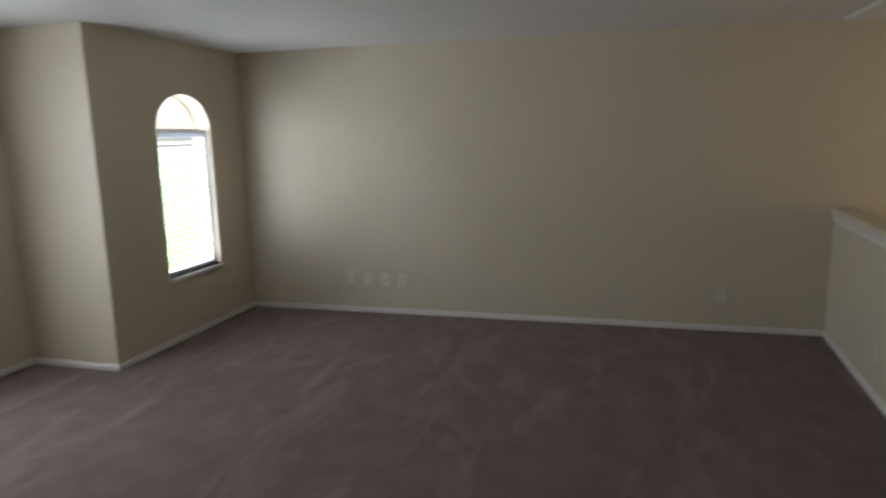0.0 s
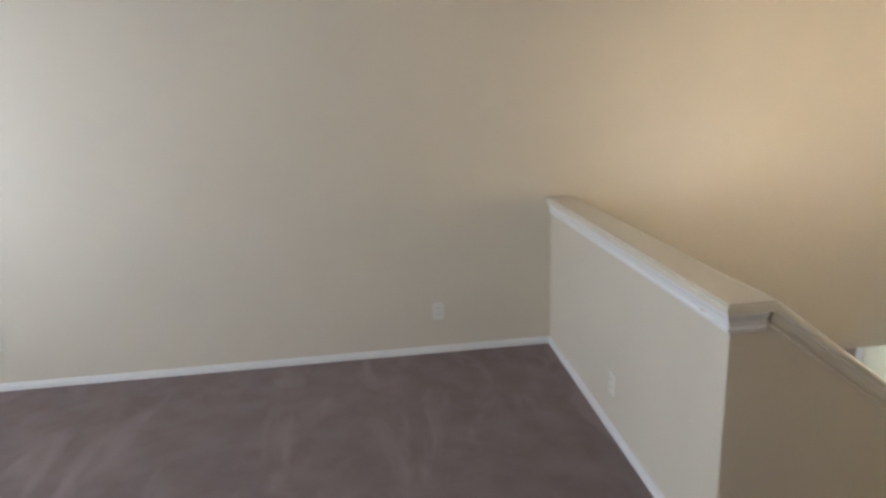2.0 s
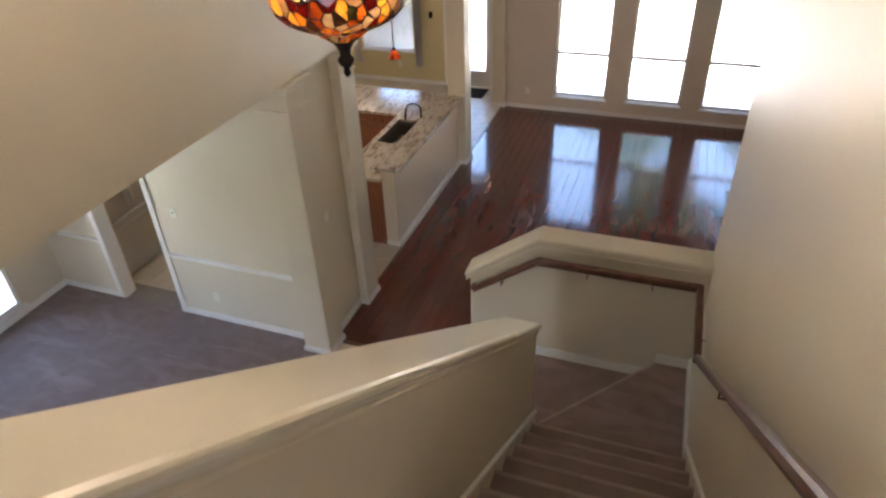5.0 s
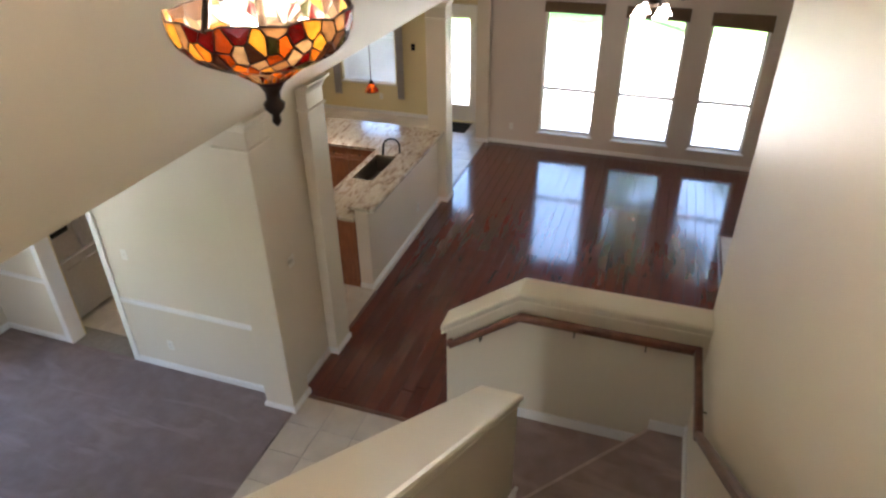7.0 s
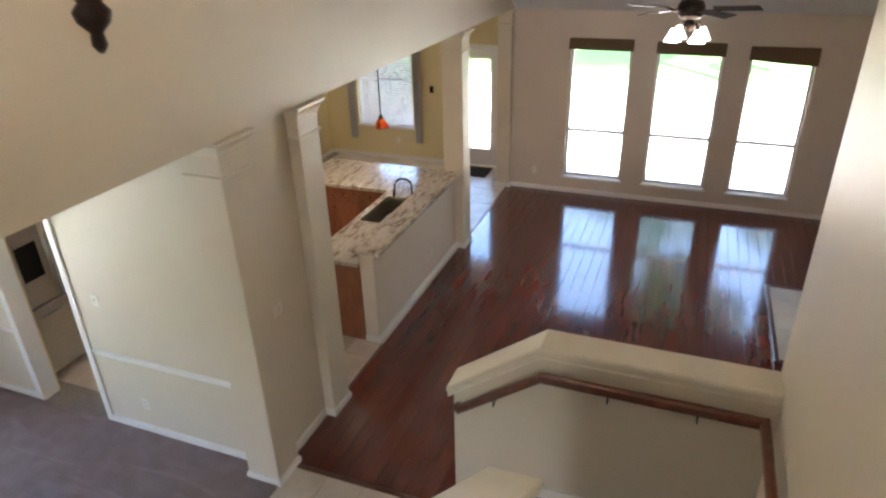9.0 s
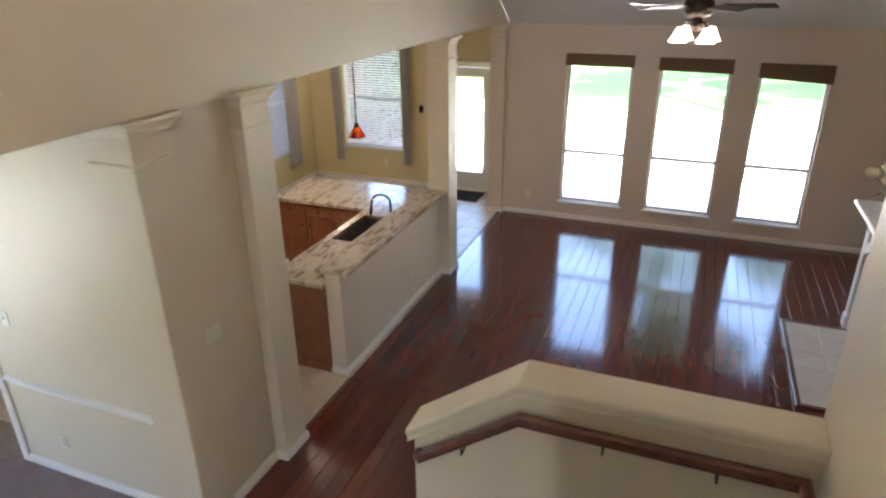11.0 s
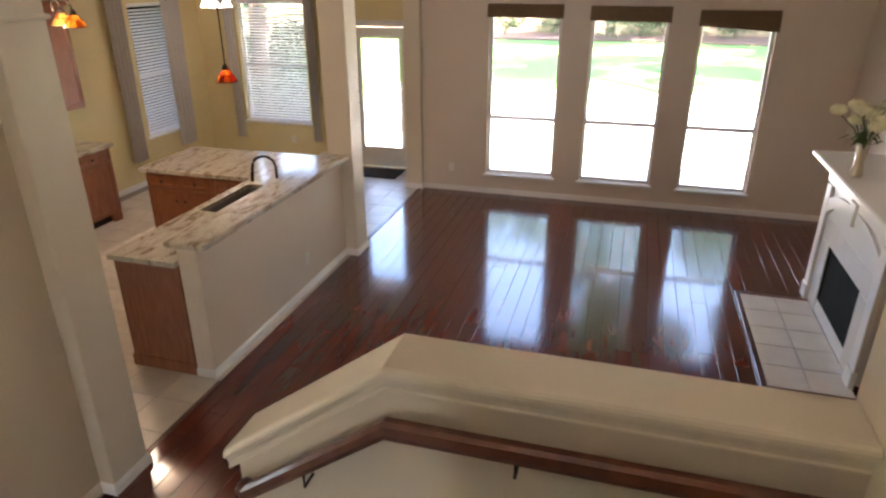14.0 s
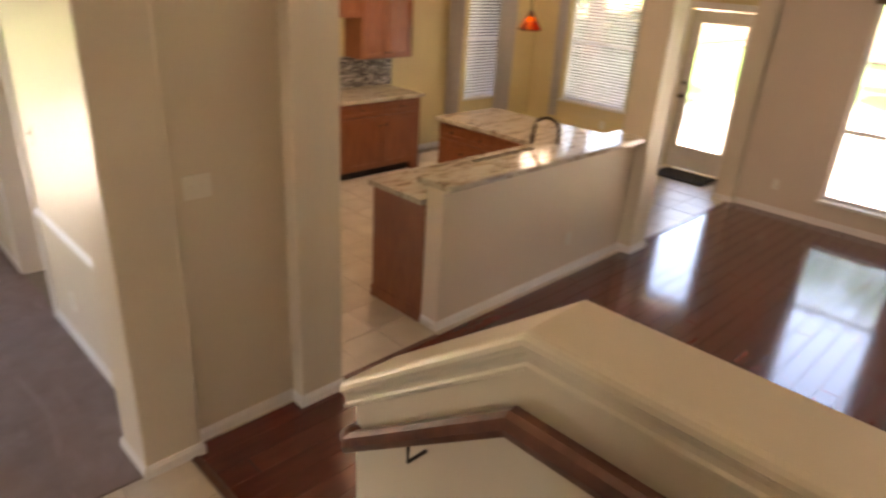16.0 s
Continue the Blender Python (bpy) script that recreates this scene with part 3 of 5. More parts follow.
# ---- living room windows, shades, door ----
def sash_window(x0, x1, y, z0, z1, mid, label):
    """A tall white double-hung window set into a wall whose inner face is y."""
    root = thing("window", pose((x0 + x1) / 2, y, z0), label, "window", "living room windows", "structure")
    w, h, m = (x1 - x0) / 2, z1 - z0, mid - z0
    fr = bmesh.new()
    for a in ((-w, -w + 0.035, 0, h), (w - 0.035, w, 0, h), (-w, w, h - 0.035, h), (-w, w, 0, 0.035)):
        box(a[0], a[1], 0.085, 0.135, a[2], a[3], 0.004, fr)
    part("frame", fr, TRIM, root, "white vinyl window frame")
    rl = box(-w + 0.034, w - 0.034, 0.075, 0.125, m - 0.024, m + 0.024, 0.004)
    rl_ob = part("meeting_rail", rl, TRIM, root)
    for k in (-0.5, 0.5):
        part("latch", box(k * w - 0.03, k * w + 0.03, 0.06, 0.08, m + 0.016, m + 0.03, 0.004), TRIM, rl_ob)
    for a, b in ((0.03, m), (m, h - 0.03)):
        g = part("pane", box(-w + 0.034, w - 0.034, 0.104, 0.108, a, b), GLASS, root)
        g.visible_shadow = False
    part("sill", box(-w - 0.03, w + 0.03, -0.035, 0.09, -0.028, 0.004, 0.006), TRIM, root, "white painted window sill")
    return root


for k, (a, b, c, d) in enumerate(WIN):
    sash_window(a, b, 12.2, c, d, 1.03, "tall white double-hung window, overexposed garden beyond")


def roman_shade(x0, x1, head, drop0, drop1):
    root = thing("roman_shade", pose((x0 + x1) / 2, 12.19, head + 0.02), "brown woven bamboo roman shade folded up at the window head", "window shade", "living room shades")
    w = (x1 - x0) / 2 + 0.015
    part("headrail", box(-w, w, -0.035, 0.03, -0.045, 0.0, 0.006), SHADE, root)
    n = 4
    for i in range(n):
        t = i / n
        f = bmesh.new()
        z = -0.04 - 0.028 * i
        vs = [(-w, z, drop0), (w, z, drop1)]
        q = []
        for x, zz, dr in vs:
            lo = zz - 0.03 - dr * (0.4 + 0.2 * i)
            for yy, zt in ((-0.045 - 0.006 * i, zz), (0.02, zz), (0.02, lo), (-0.045 - 0.006 * i, lo)):
                q.append(f.verts.new((x, yy, zt)))
        for fc in ((0, 1, 2, 3), (7, 6, 5, 4), (0, 4, 5, 1), (1, 5, 6, 2), (2, 6, 7, 3), (3, 7, 4, 0)):
            f.faces.new([q[j] for j in fc])
        part("fold", f, SHADE, root)


for (a, b, c, d), (l, r) in zip(WIN, ((0.0, 0.005), (0.01, 0.02), (0.02, 0.07))):
    roman_shade(a, b, d, l, r)

door = thing("door", pose(-4.36, 12.95, 0), "white back door with one large glass pane", "door", kind="structure")
w = 0.435
dl = bmesh.new()
for a in ((-w, -w + 0.12, 0.01, 2.07), (w - 0.12, w, 0.01, 2.07), (-w + 0.12, w - 0.12, 1.94, 2.07), (-w + 0.12, w - 0.12, 0.01, 0.30)):
    box(a[0], a[1], 0.06, 0.105, a[2], a[3], 0.003, dl)
leaf = part("leaf", dl, TRIM, door, "white painted door leaf")
bead = bmesh.new()
for a in ((-w + 0.12, -w + 0.145, 0.30, 1.94), (w - 0.145, w - 0.12, 0.30, 1.94), (-w + 0.12, w - 0.12, 1.915, 1.94), (-w + 0.12, w - 0.12, 0.30, 0.325)):
    box(a[0], a[1], 0.048, 0.062, a[2], a[3], 0.003, bead)
part("glazing_bead", bead, TRIM, leaf)
pane = part("pane", box(-w + 0.12, w - 0.12, 0.08, 0.086, 0.30, 1.94), GLASS, leaf)
pane.visible_shadow = False
part("knob", lathe([(0.028, 0), (0.028, 0.006), (0.010, 0.012), (0.010, 0.035), (0.026, 0.045), (0.028, 0.06), (0.012, 0.07)], 16), BRONZE, leaf, "dark round door knob", True).matrix_local = pose(-w + 0.06, 0.06, 0.98, 90)
part("deadbolt", lathe([(0.028, 0), (0.028, 0.012), (0.018, 0.02)], 16), BRONZE, leaf, "dark deadbolt", True).matrix_local = pose(-w + 0.06, 0.06, 1.15, 90)
cas = bmesh.new()
for a in ((-w - 0.085, -w - 0.005, 0, 2.17), (w + 0.005, w + 0.085, 0, 2.17), (-w - 0.005, w + 0.005, 2.085, 2.17)):
    box(a[0], a[1], -0.018, 0.0, a[2], a[3], 0.004, cas)
part("casing", cas, TRIM, door, "white door casing")
mat_thing = thing("door_mat", pose(-4.33, 12.65, 0.004), "black ribbed door mat on beige tile", "door mat")
part("pad", box(-0.36, 0.36, -0.24, 0.24, 0, 0.012, 0.004), MATRUG, mat_thing)
rim = bmesh.new()
for a in ((-0.36, 0.36, -0.24, -0.21), (-0.36, 0.36, 0.21, 0.24), (-0.36, -0.33, -0.21, 0.21), (0.33, 0.36, -0.21, 0.21)):
    box(a[0], a[1], a[2], a[3], 0.010, 0.018, 0.003, rim)
part("rim", rim, MATRUG, mat_thing)


# ---- plates ----
def plate(m, label, kind="outlet", wide=0.072):
    """A wall plate that lies in its own xz plane and faces -y."""
    name = {"outlet": "wall_outlet", "switch": "light_switch", "jack": "wall_jack"}[kind]
    root = thing(name, m, label, name.replace("_", " "))
    part("cover", box(-wide / 2, wide / 2, -0.006, 0.001, -0.058, 0.058, 0.003), PLATE, root)
    if kind == "outlet":
        for z in (-0.022, 0.022):
            o = part("socket", box(-0.017, 0.017, -0.009, -0.004, z - 0.014, z + 0.014, 0.003), PLATE, root)
            for x in (-0.006, 0.006):
                part("slot", box(x - 0.0015, x + 0.0015, -0.0095, -0.008, z - 0.005, z + 0.006), DARKHOLE, o)
    elif kind == "switch":
        n = 2 if wide > 0.1 else 1
        for i in range(n):
            x = (i - (n - 1) / 2) * 0.046
            part("toggle", box(x - 0.005, x + 0.005, -0.018, -0.005, -0.004, 0.014, 0.002), PLATE, root)
    else:
        part("socket", lathe([(0.009, 0), (0.009, 0.006), (0.005, 0.012)], 12), STEEL, root, smooth=True).matrix_local = pose(0, -0.005, 0, 90)
    return root


for y, z, k in ((-2.77, 3.45, "jack"), (-2.60, 3.43, "jack"), (-2.43, 3.43, "jack"), (-2.27, 3.43, "outlet"), (0.42, 3.41, "outlet")):
    plate(pose(-3.418, y, z, 0, 0, 90), "small white wall plate above the loft carpet", k)
plate(pose(-2.2, 1.111, 3.38, 0, 0, -3.6), "white outlet on the loft half wall", "outlet")
plate(pose(-3.05, 12.198, 0.33), "small white outlet under the windows", "outlet")
plate(pose(-3.548, 8.86, 0.33, 0, 0, 90), "white outlet low on the bar wall", "outlet")
plate(pose(-3.523, 5.70, 1.39, 0, 0, 90), "white double light switch on the short wall", "switch", 0.135)
plate(pose(-5.08, 5.418, 1.34), "white light switch beside the doorway", "switch")
plate(pose(-4.85, 5.418, 0.33), "white outlet below the chair rail", "outlet")
plate(pose(-7.298, 10.45, 0.33, 0, 0, 90), "white outlet in the breakfast nook", "outlet")
plate(pose(-5.85, 12.948, 0.36), "cream outlet under the nook window", "outlet")
thermo = thing("thermostat", pose(-5.14, 12.948, 1.36), "small dark thermostat on a yellow wall", "thermostat")
part("body", box(-0.035, 0.035, -0.028, 0, -0.06, 0.06, 0.006), BLACK, thermo)
# ---- dining room trim ----
crail = [(0, 0), (0.010, 0.004), (0.014, 0.02), (0.022, 0.03), (0.022, 0.042), (0.008, 0.055), (0, 0.06)]
structure("chair_rail", sweep(crail, [(-5.30, 5.42, 0.76), (-3.74, 5.42, 0.76)]), TRIM, "cream chair rail on the dining wall", "trim")
structure("chair_rail", sweep(crail, [(-7.08, 4.93, 0.76), (-7.08, 5.42, 0.76), (-6.25, 5.42, 0.76)]), TRIM, "cream chair rail on the dining wall", "trim")
dc = bmesh.new()
for a in ((-6.255, -6.20, 0.012, 2.115), (-5.36, -5.305, 0.012, 2.115), (-6.20, -5.36, 2.06, 2.115)):
    box(a[0], a[1], 5.402, 5.42, a[2], a[3], 0.004, dc)
for a in ((-6.20, -6.185), (-5.375, -5.36)):
    box(a[0], a[1], 5.405, 5.575, 0.0, 2.06, 0.002, dc)
structure("door_casing", dc, TRIM, "white casing round the kitchen doorway", "trim")
fw = bmesh.new()
for a in ((3.2, 3.24, 0.14, 2.0), (4.81, 4.85, 0.14, 2.0), (3.24, 4.81, 0.14, 0.18), (3.24, 4.81, 1.96, 2.0), (3.24, 4.81, 1.05, 1.09)):
    box(-7.14, -7.09, a[0], a[1], a[2], a[3], 0.004, fw)
dwin = thing("window", pose(0, 0, 0), "bright white dining room window", "window", kind="structure")
part("frame", fw, TRIM, dwin)
dwin_pane = part("pane", box(-7.118, -7.112, 3.24, 4.81, 0.18, 1.96), GLASS, dwin)
dwin_pane.visible_shadow = False
part("sill", box(-7.11, -7.035, 3.16, 4.89, 0.11, 0.14, 0.005), TRIM, dwin)

# ---- loft window ----
lw = thing("window", pose(-2.59, -3.80, 3.65), "arched loft window with white slatted blind, blown out by daylight", "window", kind="structure")
fr = bmesh.new()
for a in ((-0.34, -0.31, 0, 1.16), (0.31, 0.34, 0, 1.16), (-0.31, 0.31, 0, 0.03), (-0.31, 0.31, 1.13, 1.17)):
    box(a[0], a[1], -0.09, -0.05, a[2], a[3], 0.003, fr)
part("frame", fr, TRIM, lw)
part("sill", box(-0.35, 0.35, -0.06, 0.04, -0.03, 0.0, 0.005), TRIM, lw)
bl = thing("window_blind", pose(-2.59, -3.845, 3.65), "white horizontal slat blind on the arched window", "blind")
part("headrail", box(-0.31, 0.31, -0.02, 0.02, 1.10, 1.135, 0.004), SLAT, bl)
slat_mesh = None
for i in range(25):
    if slat_mesh is None:
        s = part("slat", box(-0.305, 0.305, -0.022, 0.022, -0.0015, 0.0015), SLAT, bl)
        slat_mesh = s.data
    else:
        s = new("slat", slat_mesh)
        s.parent = bl
    s.matrix_local = pose(0, 0, 0.03 + i * 0.043, 28)

# closed unseen blind added to stop sun at second loft window; lamp gives daylight
bl2 = thing("window_blind", pose(-0.15, -4.69, 3.8), "unseen white slat blind added to keep sun out of the loft front window", "blind")
part("headrail", box(-0.598, 0.598, -0.012, 0.018, 1.36, 1.398, 0.004), SLAT, bl2)
shut = None
for i in range(34):
    if shut is None:
        s = part("slat", box(-0.598, 0.598, -0.024, 0.024, -0.0015, 0.0015), SLAT, bl2)
        shut = s.data
    else:
        s = new("slat", shut)
        s.parent = bl2
    s.matrix_local = pose(0, 0, 0.022 + i * 0.0405, 76)

# ---- kitchen bar ----
structure("half_wall_bar", box(-3.705, -3.55, 7.33, 9.73, 0, 1.058), BARPAINT, "beige half wall of the kitchen bar", "half wall")
baseboard([(-3.705, 7.33, 0), (-3.55, 7.33, 0), (-3.55, 9.73, 0)])


def slab(name, poly, z0, z1, label, hole=None):
    bm = prism(poly, "z", z0, z1)
    bmesh.ops.bevel(bm, geom=[e for e in bm.edges if abs(e.verts[0].co.z - e.verts[1].co.z) < 1e-6 and e.verts[0].co.z > (z0 + z1) / 2], offset=0.008, segments=2, affect="EDGES")
    ob = part(name, bm, GRANITE)
    return tagged(ob, label, "countertop")


slab("bar_top", [(-3.77, 7.29), (-3.455, 7.29), (-3.455, 9.728), (-3.695, 9.728), (-3.695, 9.80), (-3.77, 9.80)], 1.06, 1.10, "polished beige and brown granite raised bar top")


def slab_cells(name, xs, ys, keep, z0, z1, label):
    """A worktop from a plan of cells, with cut-outs where keep says no."""
    bm = bmesh.new()
    vs = {}

    def v(x, y):
        if (x, y) not in vs:
            vs[(x, y)] = bm.verts.new((x, y, z0))
        return vs[(x, y)]
    for a, b in zip(xs, xs[1:]):
        for c, d in zip(ys, ys[1:]):
            if keep((a + b) / 2, (c + d) / 2):
                bm.faces.new((v(a, c), v(b, c), v(b, d), v(a, d)))
    r = bmesh.ops.extrude_face_region(bm, geom=bm.faces[:])
    bmesh.ops.translate(bm, verts=[e for e in r["geom"] if isinstance(e, bmesh.types.BMVert)], vec=(0, 0, z1 - z0))
    return tagged(part(name, bm, GRANITE), label, "countertop")


slab_cells("countertop", (-5.58, -4.27, -4.19, -3.82, -3.707), (7.28, 8.26, 9.04, 9.20, 10.14), lambda x, y: not (x < -4.27 and y < 9.20) and not (-4.19 < x < -3.82 and 8.26 < y < 9.04), 0.91, 0.95, "polished beige granite worktop round the sink and peninsula")
sink = thing("sink", pose(-4.005, 8.65, 0.70), "undermount dark steel kitchen sink", "sink")
sb = bmesh.new()
for a in ((-0.19, 0.19, -0.39, 0.39, 0, 0.006), (-0.196, -0.19, -0.396, 0.396, 0, 0.212), (0.19, 0.196, -0.396, 0.396, 0, 0.212), (-0.19, 0.19, -0.396, -0.39, 0, 0.212), (-0.19, 0.19, 0.39, 0.396, 0, 0.212)):
    box(*a, 0, sb)
part("bowl", sb, DARKSTEEL, sink)
part("drain", lathe([(0.045, 0), (0.045, 0.004), (0.03, 0.006)], 20), STEEL, sink, smooth=True).matrix_local = pose(0, 0.1, 0.006)
fc = thing("faucet", pose(-3.765, 8.84, 0.95), "dark bronze gooseneck kitchen faucet", "faucet")
part("base", lathe([(0.028, 0), (0.028, 0.01), (0.018, 0.02), (0.016, 0.09)], 16), BRONZE, fc, smooth=True)
arcp = [(0, 0, 0.08), (0, 0, 0.25)] + [(-0.10 + 0.10 * math.cos(a), -0.03 * (1 - math.cos(a)), 0.25 + 0.10 * math.sin(a)) for a in [math.pi * i / 10 for i in range(1, 11)]] + [(-0.205, -0.06, 0.20)]
part("spout", tube(arcp, 0.012, 10), BRONZE, fc, smooth=True)
part("spray_head", tube([(-0.205, -0.06, 0.205), (-0.215, -0.06, 0.12)], 0.017, 12), BRONZE, fc, smooth=True)
part("lever", tube([(0.012, 0, 0.06), (0.06, 0.01, 0.085)], 0.006, 8), BRONZE, fc, smooth=True)


def shaker(w, h, parent, m, knob=None, label=""):
    """A framed panel front that faces -y in its own space, under a cabinet."""
    bm = bmesh.new()
    t = min(0.055, h * 0.28)
    for a in ((-w / 2, -w / 2 + t, 0, h), (w / 2 - t, w / 2, 0, h), (-w / 2 + t, w / 2 - t, 0, t), (-w / 2 + t, w / 2 - t, h - t, h)):
        box(a[0], a[1], -0.020, 0, a[2], a[3], 0.003, bm)
    box(-w / 2 + t, w / 2 - t, -0.010, -0.002, t, h - t, 0, bm)
    ob = part("door" if h > 0.3 else "drawer_front", bm, CHERRY, parent, label)
    ob.matrix_local = m
    if knob:
        k = part("knob", lathe([(0.006, 0), (0.006, 0.012), (0.014, 0.02), (0.012, 0.028)], 12), BRONZE, ob, smooth=True)
        k.matrix_local = pose(knob[0], -0.018, knob[1], 90)
    return ob


def base_cabinet(m, width, doors, label, depth=0.58, top=0.908):
    root = thing("base_cabinet", m, label, "cabinet", "kitchen base cabinets")
    part("body", box(-width / 2, width / 2, 0.0, depth, 0.10, top, 0.003), CHERRY, root)
    part("toe_kick", box(-width / 2 + 0.02, width / 2 - 0.02, 0.06, depth, 0.0, 0.10), WOODSUB, root)
    dw = width / doors
    for i in range(doors):
        x = -width / 2 + dw * (i + 0.5)
        shaker(dw - 0.012, 0.145, root, pose(x, 0, 0.75), (0, 0.072))
        shaker(dw - 0.012, 0.61, root, pose(x, 0, 0.125), ((dw / 2 - 0.05) * (1 if i % 2 == 0 else -1), 0.50))
    return root


# bar cabinets face the kitchen (-x); peninsula faces -y; range wall faces +x
base_cabinet(pose(-4.235, 7.79, 0, 0, 0, -90), 0.90, 2, "cherry wood base cabinet under the bar counter", 0.53)
base_cabinet(pose(-4.235, 8.70, 0, 0, 0, -90), 0.90, 2, "cherry wood sink cabinet under the bar counter", 0.53, 0.68)
pen = base_cabinet(pose(-4.93, 9.24, 0), 1.20, 3, "cherry wood peninsula cabinet with drawers", 0.86)
endp = thing("end_panel", pose(-3.97, 7.32, 0), "plain cherry wood end panel of the bar cabinets", "cabinet panel")
part("panel", box(-0.285, 0.264, 0.0, 0.018, 0.10, 0.908, 0.003), CHERRY, endp)
part("base_strip", box(-0.30, 0.264, -0.006, 0.018, 0.0, 0.10, 0.004), CHERRY, endp)
base_cabinet(pose(-6.66, 9.37, 0, 0, 0, 90), 1.22, 2, "cherry wood base cabinet with carved corner feet", 0.63)
for y in (9.94,):
    part("foot", prism([(9.86, 0.0), (9.98, 0.0), (9.98, 0.12), (9.82, 0.12), (9.85, 0.06)], "x", -6.70, -6.655), CHERRY)
bpy.data.objects["foot"].name = "cabinet_foot"
tagged(bpy.data.objects["cabinet_foot"], "carved cherry wood cabinet foot", "cabinet foot")
slab("countertop", [(-7.298, 8.75), (-6.60, 8.75), (-6.60, 10.01), (-7.298, 10.01)], 0.91, 0.95, "polished granite worktop beside the range")
bs = thing("backsplash", pose(-7.298, 8.0, 0.952), "glass and stone mosaic backsplash in grey and brown", "backsplash")
MOSAIC = mat("mosaic_tile", (0.36, 0.34, 0.31), 0.2, 0, 0, 6, 0, 1, (0.10, 0.075, 0.06), None, 0.7)
part("backing", box(0, 0.006, 0, 2.05, 0, 0.38), GROUT, bs)
tile_mesh = None
rr = random.Random(4)
for r in range(16):
    y = 1.15 - rr.random() * 0.1
    while y < 2.03:
        ln = 0.075
        if tile_mesh is None:
            t = part("tile", box(0, 0.010, 0, 0.072, 0, 0.0195), MOSAIC, bs)
            tile_mesh = t.data
        else:
            t = new("tile", tile_mesh)
            t.parent = bs
        t.matrix_local = pose(0.004, min(y, 1.975), 0.004 + r * 0.0226)
        y += ln


def upper_cabinet(m, width, z0, z1, doors, label):
    root = thing("wall_cabinet", m, label, "cabinet", "kitchen wall cabinets")
    part("body", box(-width / 2, width / 2, 0, 0.33, z0, z1, 0.003), CHERRY, root)
    part("cornice", sweep([(0, 0), (0.03, 0.03), (0.045, 0.06), (0.045, 0.07), (0, 0.07)], [(-width / 2, 0.33, z1), (-width / 2, 0, z1), (width / 2, 0, z1), (width / 2, 0.33, z1)]), CHERRY, root)
    dw = width / doors
    for i in range(doors):
        shaker(dw - 0.01, z1 - z0 - 0.02, root, pose(-width / 2 + dw * (i + 0.5), 0, z0 + 0.01), ((dw / 2 - 0.04) * (1 if i % 2 == 0 else -1), 0.06))
    return root


upper_cabinet(pose(-6.965, 9.69, 0, 0, 0, 90), 0.78, 1.335, 2.44, 2, "cherry wood wall cabinet with two panelled doors")
upper_cabinet(pose(-6.965, 8.92, 0, 0, 0, 90), 0.76, 1.80, 2.44, 2, "cherry wood wall cabinet above the range")
rng = thing("range", pose(-6.66, 8.37, 0, 0, 0, 90), "stainless steel and black kitchen range", "range")
part("body", box(-0.375, 0.375, 0.02, 0.62, 0.02, 0.905, 0.006), BLACK, rng)
part("oven_door", box(-0.37, 0.37, -0.015, 0.02, 0.22, 0.74, 0.006), BLACK, rng)
part("drawer", box(-0.37, 0.37, -0.015, 0.02, 0.04, 0.20, 0.006), STEEL, rng)
part("control_panel", box(-0.375, 0.375, -0.02, 0.02, 0.76, 0.90, 0.006), STEEL, rng)
part("handle", tube([(-0.32, -0.055, 0.70), (0.32, -0.055, 0.70)], 0.011, 10), STEEL, rng, smooth=True)
part("backguard", box(-0.375, 0.375, 0.56, 0.62, 0.905, 1.08, 0.006), STEEL, rng)
for i in range(4):
    part("knob", lathe([(0.02, 0), (0.018, 0.025)], 12), BLACK, rng, smooth=True).matrix_local = pose(-0.25 + 0.166 * i, -0.02, 0.83, 90)
fg = thing("refrigerator", pose(-6.38, 6.05, 0, 0, 0, 90), "stainless steel refrigerator with a black dispenser", "refrigerator")
part("body", box(-0.44, 0.44, 0.06, 0.80, 0.02, 1.75, 0.01), BLACK, fg)
part("freezer_door", box(-0.44, 0.44, -0.01, 0.055, 0.06, 0.78, 0.01), STEEL, fg)
part("fridge_door", box(-0.44, -0.003, -0.01, 0.055, 0.80, 1.75, 0.01), STEEL, fg)
part("fridge_door", box(0.003, 0.44, -0.01, 0.055, 0.80, 1.75, 0.01), STEEL, fg)
part("dispenser", box(-0.32, -0.10, -0.016, 0.0, 1.08, 1.44, 0.006), BLACK, fg, "black water dispenser")
part("handle", tube([(-0.30, -0.05, 0.70), (0.30, -0.05, 0.70)], 0.011, 10), STEEL, fg, smooth=True)
for x in (-0.05, 0.05):
    part("handle", tube([(x, -0.05, 0.90), (x, -0.05, 1.60)], 0.011, 10), STEEL, fg, smooth=True)


